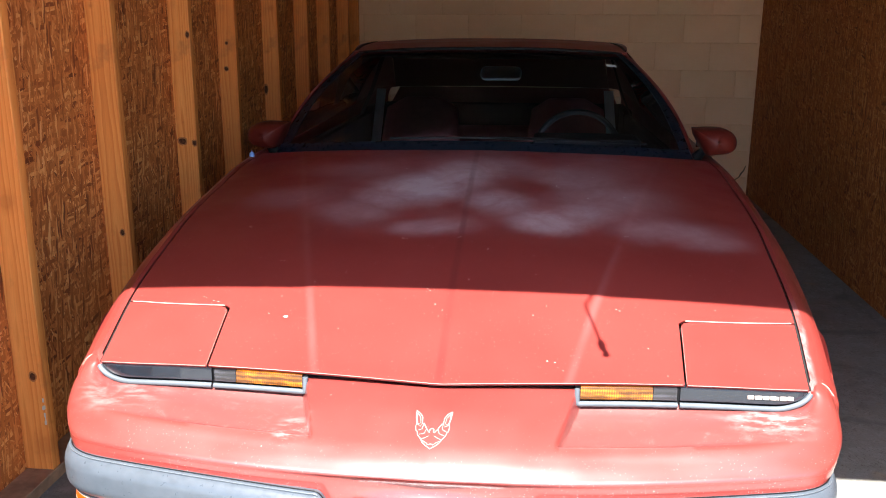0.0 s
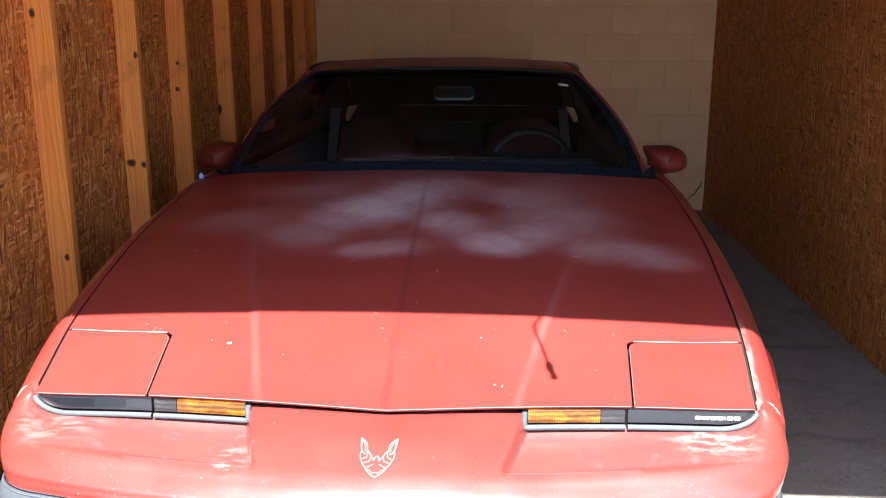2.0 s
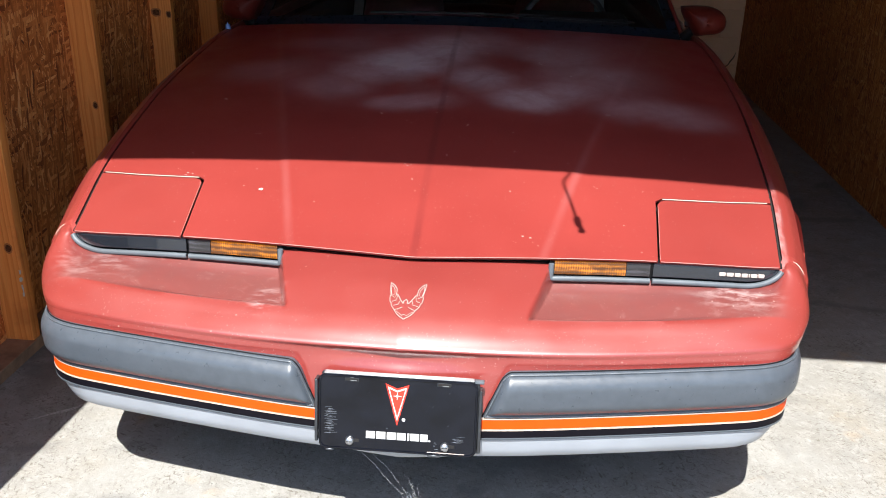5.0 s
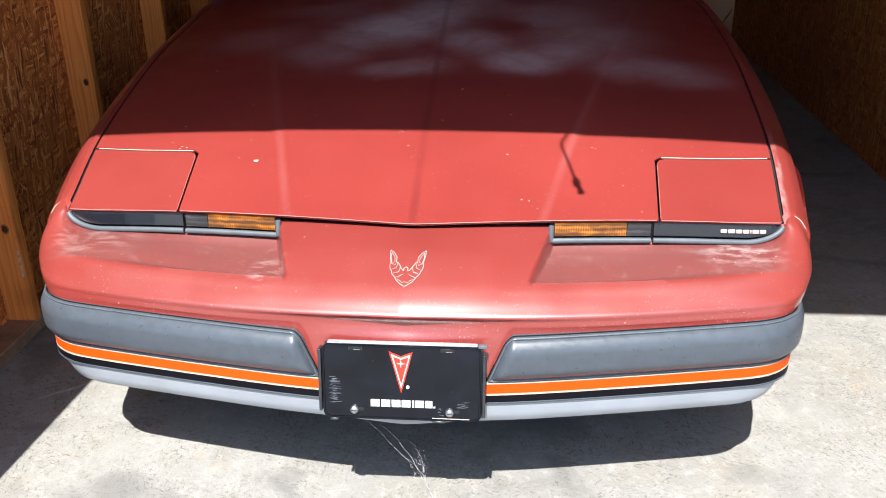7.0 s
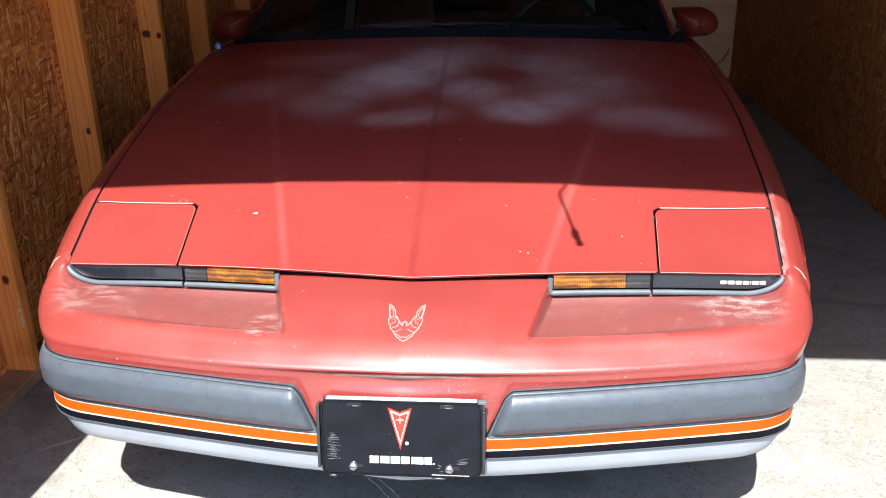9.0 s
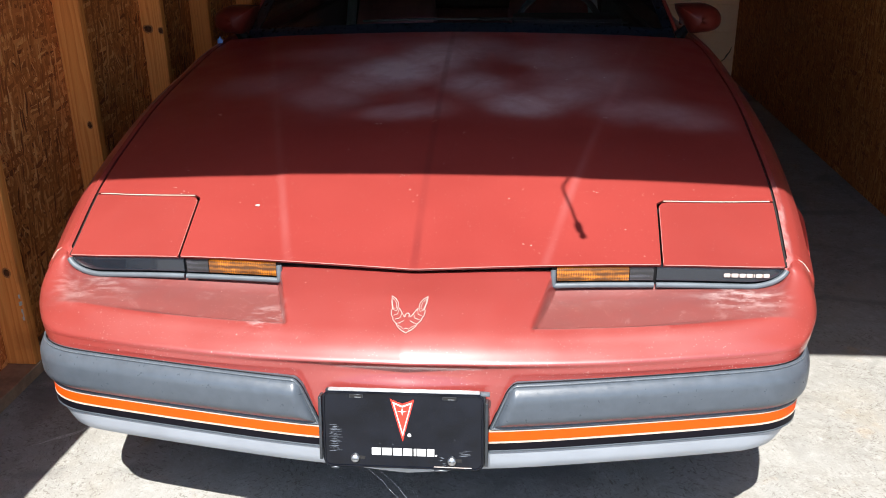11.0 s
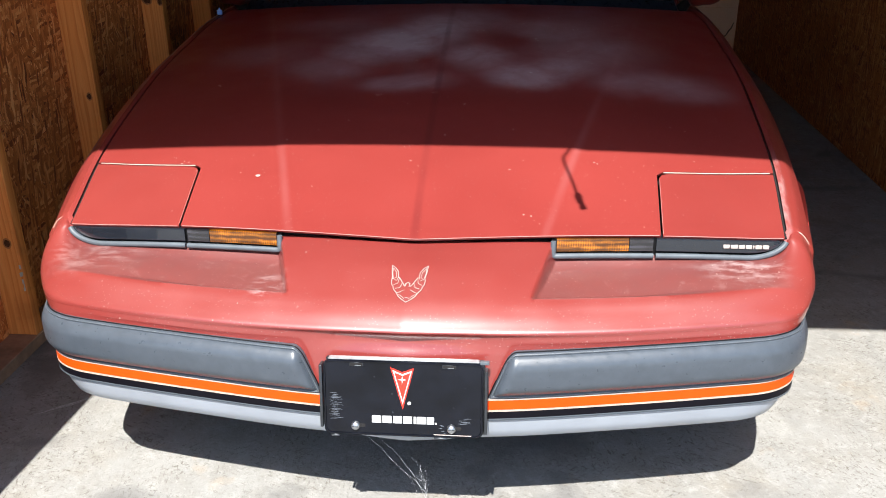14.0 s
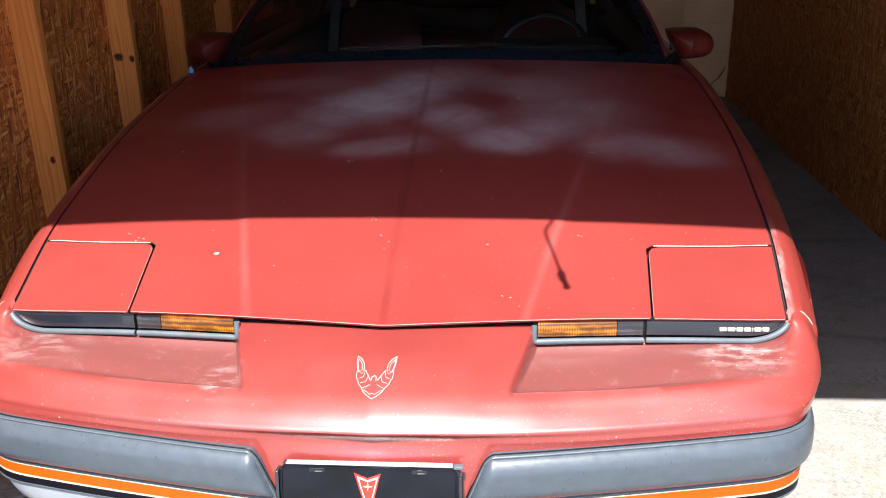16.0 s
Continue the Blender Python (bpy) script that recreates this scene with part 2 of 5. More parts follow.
    if flat:
        m.set(Coat_Weight=0.0, Specular_IOR_Level=0.2, Roughness=0.6)
    if nose:
        m.set(Coat_Weight=0.8, Coat_IOR=1.52, Specular_IOR_Level=0.6, Coat_Roughness=m.math("ADD", 0.09, m.math("MULTIPLY", rng(m, z, 0.468, 0.480), 0.24)))
    m.bump(m.noise(420, 2), 0.06, 0.001)
    return m.m


def plain(name, colour, rough, metal=0.0, vary=0.12, scale=30, bump=0.0, coat=0.0, spec=0.5):
    m = Mat(name)
    dark = tuple(c * (1 - vary) for c in colour)
    light = tuple(min(1, c * (1 + vary)) for c in colour)
    col = m.ramp(m.noise(scale, 4), [(0.3, dark), (0.7, light)])
    m.set(Base_Color=col, Metallic=metal, Roughness=m.ramp(m.noise(scale * 2.3, 3), [(0.3, max(0, rough - 0.06)), (0.7, min(1, rough + 0.08))]), Coat_Weight=coat, Specular_IOR_Level=spec)
    if bump:
        m.bump(m.noise(scale * 8, 3), bump, 0.002)
    return m.m


def osb(name, tint=1.0):
    """Pressed strand board: short flakes of many directions and tones over one another."""
    m = Mat(name)
    warp = m.node("MixRGB", Color1=m.tc, Color2=m.node("TexNoise", Vector=m.tc, Scale=12.0, Detail=2.0).outputs["Color"])
    warp.inputs["Fac"].default_value = 0.025
    tone = None
    for rx, sc, wide, off in ((20, 1.0, 6, 0), (-64, 1.1, 9, 3.1), (48, 0.9, 7.5, 7.7), (-28, 1.25, 10, 5.2), (82, 1.1, 7.0, 2.6), (4, 1.15, 9.0, 9.4)):
        at = m.mapped((12 * sc, 12 * sc, 12 * sc), (rx, 0, 0), (off, off * 1.7, off * 0.6), of=warp.outputs[0])
        at = m.mapped((1, wide, 1.25), of=at)
        n = m.nodes.new("ShaderNodeTexVoronoi")
        m.put(at, n.inputs["Vector"])
        n.inputs["Scale"].default_value = 1.0
        sep = m.node("SeparateColor", Color=n.outputs["Color"])
        if tone is None:
            tone = sep.outputs[0]
            continue
        over = m.nodes.new("ShaderNodeMix")
        over.data_type = "FLOAT"
        m.put(m.ramp(sep.outputs[1], [(0.56, 0.0), (0.58, 1.0)]), over.inputs[0])
        m.put(tone, over.inputs[2])
        m.put(sep.outputs[0], over.inputs[3])
        tone = over.outputs[0]
    col = m.ramp(tone, [(0.0, (0.15, 0.034, 0.009)), (0.06, (0.25, 0.060, 0.015)), (0.14, (0.40, 0.108, 0.025)), (0.45, (0.53, 0.155, 0.036)), (0.70, (0.63, 0.205, 0.052)), (0.86, (0.74, 0.29, 0.085)), (1.0, (0.84, 0.41, 0.15))])
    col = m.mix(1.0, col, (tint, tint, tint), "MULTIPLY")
    fibre = m.noise(150, 4, 0.65, of=m.mapped((1, 1.0, 0.35)))
    col = m.mix(m.ramp(fibre, [(0.47, 0.0), (0.72, 0.38)]), col, (0.27, 0.066, 0.015))
    col = m.mix(m.ramp(m.noise(2.0, 3), [(0.4, 0.0), (0.75, 0.35)]), col, (0.46 * tint, 0.145 * tint, 0.032 * tint))
    m.set(Base_Color=col, Roughness=0.68, Specular_IOR_Level=0.3)
    m.bump(m.math("ADD", tone, m.math("MULTIPLY", fibre, 0.4)), 0.5, 0.003)
    return m.m


def pine(name):
    """Sawn softwood: rings of a log cut lengthwise, so that the grain runs in long arches."""
    m = Mat(name)
    info = m.nodes.new("ShaderNodeObjectInfo").outputs["Random"]
    gen = m.nodes["Texture Coordinate"].outputs["Generated"]
    size = (0.089, 0.038, 2.7)
    at = m.node("VectorMath", Vector=m.mapped(size, of=gen))
    shift = m.node("CombineXYZ", X=0.0, Y=0.0, Z=m.math("MULTIPLY", info, 41.0))
    m.links.new(shift.outputs[0], at.inputs[1])
    at = at.outputs[0]
    stretch = (1, 1, 0.10)
    sep = m.node("SeparateXYZ", Vector=at)
    bend = m.node("TexNoise", Vector=m.mapped(stretch, of=at), Scale=9.0, Detail=3.0)
    wob = m.node("SeparateColor", Color=bend.outputs["Color"])
    cross = [sep.outputs[0], sep.outputs[1]]
    dx = m.math("ADD", m.math("SUBTRACT", cross[0], m.math("ADD", 0.02, m.math("MULTIPLY", info, 0.05))), m.math("MULTIPLY", m.math("SUBTRACT", wob.outputs[0], 0.5), 0.06))
    dy = m.math("ADD", m.math("ADD", cross[1], 0.012), m.math("MULTIPLY", m.math("SUBTRACT", wob.outputs[1], 0.5), 0.07))
    r = m.math("SQRT", m.math("ADD", m.math("MULTIPLY", dx, dx), m.math("MULTIPLY", dy, dy)))
    r = m.math("ADD", r, m.math("MULTIPLY", m.noise(40, 3, of=m.mapped(stretch, of=at)), 0.004))
    rings = m.math("FRACT", m.math("DIVIDE", r, 0.0125))
    fine = m.noise(260, 3, of=m.mapped((1, 1, 0.06), of=at))
    col = m.ramp(rings, [(0.0, (0.84, 0.33, 0.0819)), (0.55, (0.79, 0.277, 0.0624)), (0.88, (0.69, 0.212, 0.0430)), (1.0, (0.8, 0.299, 0.0702))])
    col = m.mix(m.ramp(fine, [(0.4, 0.0), (0.75, 0.25)]), col, (0.42, 0.123, 0.0265))
    flat_at = m.node("CombineXYZ", X=m.math("ADD", cross[0], m.math("MULTIPLY", info, 9.0)), Y=sep.outputs[2])
    kn = m.nodes.new("ShaderNodeTexVoronoi")
    kn.voronoi_dimensions = "2D"
    m.links.new(flat_at.outputs[0], kn.inputs["Vector"])
    kn.inputs["Scale"].default_value = 4.2
    big = m.node("SeparateColor", Color=kn.outputs["Color"]).outputs[0]
    knot = m.math("DIVIDE", m.math("ADD", kn.outputs["Distance"], m.math("MULTIPLY", m.noise(70, 2), 0.02)), m.math("ADD", m.math("MULTIPLY", m.math("MULTIPLY", big, big), 1.9), 0.15))
    col = m.mix(m.ramp(knot, [(0.05, 0.4), (0.08, 0.2), (0.14, 0.0)]), col, (0.36, 0.088, 0.0187))
    col = m.mix(m.ramp(bend.outputs["Fac"], [(0.45, 0.0), (0.8, 0.4)]), col, (0.86, 0.387, 0.113))
    smudge = m.ramp(m.noise(7, 5, 0.65), [(0.56, 0.0), (0.74, 0.45)])
    col = m.mix(smudge, col, (0.22, 0.0748, 0.0351))
    tone = m.node("CombineColor", Red=m.math("SUBTRACT", 1.0, m.math("MULTIPLY", info, 0.10)), Green=m.math("SUBTRACT", 1.0, m.math("MULTIPLY", info, 0.22)), Blue=m.math("SUBTRACT", 1.0, m.math("MULTIPLY", info, 0.3)))
    col = m.mix(1.0, col, tone.outputs[0], "MULTIPLY")
    m.set(Base_Color=col, Roughness=0.62, Specular_IOR_Level=0.3)
    m.bump(m.math("ADD", m.math("MULTIPLY", rings, 0.5), fine), 0.2, 0.0012)
    return m.m


def concrete(name):
    m = Mat(name)
    big = m.noise(1.3, 6, 0.6)
    mid = m.noise(9, 6, 0.65)
    fine = m.noise(130, 4, 0.7)
    col = m.ramp(big, [(0.3, (0.215, 0.208, 0.193)), (0.55, (0.262, 0.255, 0.238)), (0.75, (0.305, 0.298, 0.279))])
    col = m.mix(m.ramp(mid, [(0.42, 0.0), (0.66, 0.5)]), col, (0.205, 0.192, 0.168))
    col = m.mix(m.ramp(m.noise(3.2, 5, 0.6, of=m.mapped(loc=(7.7, 2.1, 0))), [(0.5, 0.0), (0.7, 0.5)]), col, (0.255, 0.222, 0.172))
    col = m.mix(m.ramp(m.noise(26, 7, 0.75, distort=0.6), [(0.50, 0.0), (0.66, 0.5)]), col, (0.36, 0.35, 0.328))
    # trowel flecks: short, dark, sparse
    for k, (turn, scale, gate) in enumerate(((24, 70, 5.0), (-40, 90, 7.0), (75, 80, 6.0))):
        at = m.mapped((0.6, 1.6, 1), loc=(k * 3.7, k * 1.9, 0), of=m.mapped(rot=(0, 0, turn)))
        fleck = m.math("MULTIPLY", m.ramp(m.noise(scale, 5, 0.7, of=at), [(0.565, 0.0), (0.61, 0.85)]), m.ramp(m.noise(gate, 4, 0.6, of=m.mapped(loc=(k * 5.1, 2.2, 0))), [(0.44, 0.0), (0.6, 1.0)]))
        col = m.mix(fleck, col, (0.125, 0.112, 0.092))
    col = m.mix(m.ramp(m.noise(75, 6, 0.75, of=m.mapped((1.4, 0.6, 1), loc=(3, 1, 0), of=m.mapped(rot=(0, 0, -38)))), [(0.56, 0.0), (0.66, 0.5)]), col, (0.38, 0.37, 0.345))
    col = m.mix(m.ramp(fine, [(0.28, 0.5), (0.46, 0.0)]), col, (0.15, 0.142, 0.128))
    stain = m.ramp(m.noise(2.6, 3, 0.5, of=m.mapped(loc=(4.2, 1.3, 0)), distort=1.0), [(0.56, 0.0), (0.66, 0.65)])
    col = m.mix(stain, col, (0.13, 0.125, 0.12))
    rust = m.ramp(m.noise(4.5, 4, of=m.mapped(loc=(1.9, 8.3, 0))), [(0.63, 0.0), (0.75, 0.5)])
    col = m.mix(rust, col, (0.36, 0.25, 0.14))
    pits = m.ramp(m.voronoi(55), [(0.0, 1.0), (0.09, 1.0), (0.14, 0.0)])
    pits = m.math("MULTIPLY", pits, m.ramp(m.noise(6, 3), [(0.5, 0.0), (0.6, 1.0)]))
    col = m.mix(m.math("MULTIPLY", pits, 0.6), col, (0.16, 0.15, 0.14))
    m.set(Base_Color=col, Roughness=m.ramp(mid, [(0.3, 0.62), (0.7, 0.82)]), Specular_IOR_Level=0.35)
    m.bump(m.math("SUBTRACT", m.math("ADD", mid, m.math("MULTIPLY", fine, 0.5)), pits), 0.6, 0.005)
    return m.m


def block_paint(name):
    m = Mat(name)
    info = m.nodes.new("ShaderNodeObjectInfo").outputs["Random"]
    col = m.ramp(info, [(0.0, (0.80, 0.515, 0.325)), (1.0, (0.83, 0.545, 0.350))])
    col = m.mix(m.ramp(m.noise(3.5, 5), [(0.4, 0.0), (0.75, 0.45)]), col, (0.72, 0.435, 0.262))
    col = m.mix(m.ramp(m.noise(38, 4), [(0.55, 0.0), (0.8, 0.35)]), col, (0.78, 0.58, 0.42))
    m.set(Base_Color=col, Roughness=0.75, Specular_IOR_Level=0.3)
    m.bump(m.noise(90, 5, 0.7), 0.5, 0.004)
    return m.m


def tinted_glass(name, tint, rough=0.0):
    m = Mat(name)
    out = m.nodes["Material Output"]
    clear = m.node("BsdfTransparent")
    clear.inputs[0].default_value = (*tint, 1)
    shine = m.node("BsdfGlossy")
    shine.inputs["Roughness"].default_value = rough
    dull_mix = m.node("BsdfDiffuse")
    dull_mix.inputs[0].default_value = (0.35, 0.32, 0.28, 1)
    fr = m.node("Fresnel", IOR=1.5)
    a = m.node("MixShader", Fac=fr.outputs[0])
    m.links.new(clear.outputs[0], a.inputs[1])
    m.links.new(shine.outputs[0], a.inputs[2])
    dust = m.ramp(m.noise(11, 5), [(0.35, 0.006), (0.8, 0.025)])
    b = m.node("MixShader", Fac=dust)
    m.links.new(a.outputs[0], b.inputs[1])
    m.links.new(dull_mix.outputs[0], b.inputs[2])
    m.links.new(b.outputs[0], out.inputs[0])
    return m.m


def lens_plastic(name, colour, rough=0.12, rib=0.45):
    """Moulded lamp lens: prism ribs, with brighter facets where the reflector stands behind."""
    m = Mat(name)
    ribs = m.nodes.new("ShaderNodeTexWave")
    m.put(m.tc, ribs.inputs["Vector"])
    ribs.inputs["Scale"].default_value = 62.0
    layers = m.nodes.new("ShaderNodeTexWave")
    layers.bands_direction = "Z"
    m.put(m.tc, layers.inputs["Vector"])
    layers.inputs["Scale"].default_value, layers.inputs["Distortion"].default_value = 28.0, 1.5
    facets = m.ramp(m.noise(22, 3, 0.6, of=m.mapped((1, 1, 3))), [(0.42, 0.0), (0.62, 1.0)])
    fac = m.math("ADD", m.math("MULTIPLY", ribs.outputs["Fac"], m.math("MULTIPLY", facets, rib)), m.math("MULTIPLY", layers.outputs["Fac"], 0.4))
    fac = m.math("ADD", fac, m.math("MULTIPLY", facets, 0.25))
    col = m.ramp(fac, [(0.15, tuple(c * 0.16 for c in colour)), (0.5, tuple(c * 0.5 for c in colour)), (0.95, tuple(c * 1.25 for c in colour))])
    m.set(Base_Color=col, Roughness=rough, Coat_Weight=0.8, Coat_Roughness=0.06)
    m.bump(ribs.outputs["Fac"], 0.5 * rib, 0.002)
    return m.m


PAINT = red_paint("faded_red_paint")
PAINT_FLAT = red_paint("dull_red_paint", flat=True)
# the car's red, darkened for the shade the mirrors stand in
PAINT_MIRROR = plain("shaded_red_mirror_paint", (0.080, 0.0095, 0.0065), 0.45, vary=0.1, scale=12, spec=0.25)
PAINT_SIDE = red_paint("faded_red_side_paint", fender=True)
PAINT_HOOD = red_paint("faded_red_paint_milky_patches", patches=True)
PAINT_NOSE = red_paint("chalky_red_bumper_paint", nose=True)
OSB = osb("strand_board", 1.15)
# same board for the right wall, with a darker tint than the left
OSB_DARK = osb("darker_strand_board", 0.84)
PINE = pine("pine_stud")
PINE_SOLE = plain("dusty_grey_brown_pine", (0.33, 0.195, 0.118), 0.8, vary=0.35, scale=14, bump=0.2)
CONCRETE = concrete("concrete")
BLOCK = block_paint("cream_block_paint")
MORTAR = plain("cream_mortar_paint", (0.76, 0.47, 0.29), 0.85, bump=0.3)
RENDERED = plain("outside_render", (0.55, 0.5, 0.42), 0.85, bump=0.3)
# ceiling out of view, kept very dark so that it bounces little light
DARK_CEILING = plain("bounce_cutting_ceiling", (0.05, 0.036, 0.026), 0.75, scale=6)
RUBBER = plain("weathered_grey_rubber", (0.055, 0.065, 0.079), 0.33, vary=0.12, scale=45, bump=0.08)
GREY = plain("silver_grey_lower_paint", (0.255, 0.274, 0.305), 0.4, vary=0.08, scale=9, coat=0.3)
# lighter rubber tone that paints the highlight on the pads' rims
RUBBER_EDGE = plain("pale_rubber_highlight", (0.105, 0.118, 0.130), 0.5, vary=0.3, scale=40)
ORANGE = plain("orange_stripe", (0.74, 0.062, 0.0012), 0.5, vary=0.05, spec=0.15)
BLACK_STRIPE = plain("charcoal_stripe", (0.004, 0.0035, 0.006), 0.5, vary=0.2, spec=0.1)
PINLINE = plain("pale_pinline", (0.42, 0.33, 0.27), 0.5, vary=0.15, scale=60)
BLACK = plain("black_trim", (0.006, 0.006, 0.007), 0.45, vary=0.2, spec=0.25)
# black windscreen trim with the blue of reflected sky mixed into its colour
SKY_TRIM = plain("sky_tinted_black_trim", (0.006, 0.010, 0.017), 0.3, vary=0.2, spec=0.2)
HOLDER = plain("dull_dark_zinc", (0.075, 0.08, 0.088), 0.42, metal=0.9, vary=0.25)
VOID = plain("dark_cavity", (0.006, 0.005, 0.005), 0.9)
PLATE = plain("black_enamel_plate", (0.004, 0.0048, 0.008), 0.16, vary=0.4, scale=20, spec=0.3)
WHITE = plain("white_print", (0.46, 0.46, 0.45), 0.45, vary=0.03)
SILVER = plain("silver_decal", (0.42, 0.35, 0.315), 0.35, vary=0.08)
LOGO_RED = plain("logo_red", (0.72, 0.03, 0.015), 0.35, vary=0.05)
SCRAPE = plain("scraped_enamel", (0.11, 0.122, 0.142), 0.5, vary=0.3, scale=80)
KNOT = plain("dark_knot", (0.085, 0.032, 0.016), 0.8, vary=0.5, scale=120, spec=0.1)
KNOT_HALO = plain("knot_halo", (0.36, 0.115, 0.028), 0.65, vary=0.3, scale=90)
CHALK = plain("chalky_scrape", (0.42, 0.41, 0.39), 0.9, vary=0.3, scale=60)
# zinc painted pale for the sun highlight on the holder's top edge
PALE_ZINC = plain("sun_highlight_zinc", (0.34, 0.34, 0.345), 0.35, metal=0.3, vary=0.2, scale=50)
BLEACHED = plain("bleached_paint_edge", (0.40, 0.165, 0.145), 0.6, vary=0.3, scale=40)
DULL_METAL = plain("dull_zinc", (0.42, 0.43, 0.45), 0.38, metal=1.0, vary=0.15)
AMBER = lens_plastic("amber_lens", (0.42, 0.128, 0.004), rib=0.3)
SMOKED = lens_plastic("smoked_clear_lens", (0.050, 0.048, 0.060), rib=0.1)
SILL = plain("weathered_blue_grey_plastic", (0.075, 0.088, 0.102), 0.5, vary=0.2, scale=25)
RED_LENS = lens_plastic("tail_lens", (0.35, 0.01, 0.01))
GLASS = tinted_glass("tinted_windscreen", (0.70, 0.72, 0.74))
DARK_GLASS = tinted_glass("dark_window", (0.05, 0.055, 0.06))
# gloss black panel; its reflected sky is put in as a bluish base
BLANK = plain("sky_tinted_gloss_panel", (0.012, 0.015, 0.021), 0.1, vary=0.1, coat=0.6)
SHELL = plain("grey_mirror_shell", (0.30, 0.34, 0.38), 0.3)
MIRROR = plain("mirror_silver", (0.9, 0.9, 0.9), 0.02, metal=1.0, vary=0.0)
TYRE = plain("tyre_rubber", (0.02, 0.02, 0.02), 0.8, bump=0.2)
ALLOY = plain("wheel_silver", (0.5, 0.5, 0.52), 0.35, metal=0.9)
TUB = plain("dark_red_carpet", (0.03, 0.008, 0.008), 0.95, bump=0.4, scale=60)
VELOUR = plain("red_velour", (0.62, 0.22, 0.23), 0.9, bump=0.3, scale=40)
DASH = plain("dark_dashboard", (0.014, 0.008, 0.008), 0.6)
WHEEL_GREY = plain("worn_grey_rim_plastic", (0.07, 0.07, 0.075), 0.4)
BELT = plain("grey_belt_webbing", (0.62, 0.68, 0.75), 0.7)
ROPE = plain("rope", (0.25, 0.2, 0.12), 0.9)
WEB = plain("cobweb_silk", (0.75, 0.75, 0.75), 0.6)
BLUE = plain("blue_plastic", (0.12, 0.25, 0.6), 0.35)
GUANO = plain("dried_dropping", (0.7, 0.66, 0.58), 0.8, bump=0.4, scale=80)
STAIN = plain("brown_joint_stain", (0.36, 0.20, 0.10), 0.9, vary=0.3)
CRACK = plain("old_crack", (0.10, 0.075, 0.05), 0.9)

# ---- the storage bay ----
CEIL, FRONT, LEFT, BACK = 2.75, -0.18, -1.30, 5.75


def right_x(y):
    return 1.80 + 0.031 * y


def prism(plan, z0, z1):
    """An upright block over a plan of (x, y) corners."""
    bm = bmesh.new()
    low = [bm.verts.new((x, y, z0)) for x, y in plan]
    top = [bm.verts.new((x, y, z1)) for x, y in plan]
    bm.faces.new(low[::-1])
    bm.faces.new(top)
    for i in range(len(plan)):
        j = (i + 1) % len(plan)
        bm.faces.new((low[i], low[j], top[j], top[i]))
    return bm


def structure(name, bm, material, label):
    return tagged(link(name, bm, material, shade=False), label, name.split("_")[0], kind="structure")


structure("ground", box(-150, 150, -150, 150, -0.3, -0.012), CONCRETE, "pale sunlit concrete apron before the storage bay")
floor = structure("floor", box(-1.6, 2.3, FRONT - 0.1, 6.1, -0.25, 0.0), CONCRETE, "worn pale concrete slab with stains and scuffs")
wall_left = structure("wall_left", box(LEFT - 0.02, LEFT, FRONT, BACK, 0, CEIL), OSB, "orange strand board behind open pine studs")
wall_right = structure("wall_right", prism([(right_x(FRONT), FRONT), (right_x(BACK), BACK), (right_x(BACK) + 0.02, BACK), (right_x(FRONT) + 0.02, FRONT)], 0, CEIL), OSB_DARK, "plain strand board sheeting")
structure("ceiling", box(-1.6, 2.3, FRONT - 0.18, 6.1, CEIL, CEIL + 0.12), DARK_CEILING, "plain unseen ceiling of the storage bay, darkened to cut bounce light")
wall_back = structure("wall_back", box(-1.6, 2.3, BACK, BACK + 0.2, 0, CEIL), MORTAR, "cream painted concrete block wall")
for name, plan, z0 in (("wall_front_a", [(-1.6, FRONT - 0.18), (-0.985, FRONT - 0.18), (-0.985, FRONT), (-1.6, FRONT)], 0),
                       ("wall_front_b", [(1.66, FRONT - 0.18), (2.3, FRONT - 0.18), (2.3, FRONT), (1.66, FRONT)], 0),
                       ("wall_front_header", [(-0.985, FRONT - 0.18), (1.66, FRONT - 0.18), (1.66, FRONT), (-0.985, FRONT)], 2.16)):
    structure(name, prism(plan, z0, CEIL), RENDERED, "plain rendered wall beside and over the open bay door")
structure("wall_outer_left", box(-1.6, LEFT - 0.022, FRONT, BACK, 0, CEIL), RENDERED, "plain partition backing wall")
structure("wall_outer_right", prism([(right_x(FRONT) + 0.022, FRONT), (right_x(BACK) + 0.022, BACK), (2.3, BACK), (2.3, FRONT)], 0, CEIL), RENDERED, "plain partition backing wall")

# studs and the sole plate on the left partition
SOLE = 0.038
sole = link("sole_plate", box(LEFT + 0.001, LEFT + 0.092, FRONT + 0.003, BACK - 0.006, 0.0, SOLE, 0.002, 1), PINE_SOLE)
sole.parent = wall_left
studs = []
stud_me = None
for k, y in enumerate((-0.30, 0.15, 0.79, 1.413, 2.09, 2.65, 3.37, 4.035, 4.64, 5.30, 5.70)):
    lean = 0.004 * math.sin(k * 2.3)
    if stud_me is None:
        ob = link("stud", box(0.001, 0.09, 0, 0.038, SOLE, CEIL, 0.003, 1), PINE)
        stud_me = ob.data
    else:
        ob = new("stud", stud_me)
    ob.parent = wall_left
    ob.matrix_basis = Matrix.Translation((LEFT, y, 0)) @ Matrix.Rotation(lean, 4, "X")
    studs.append(ob)

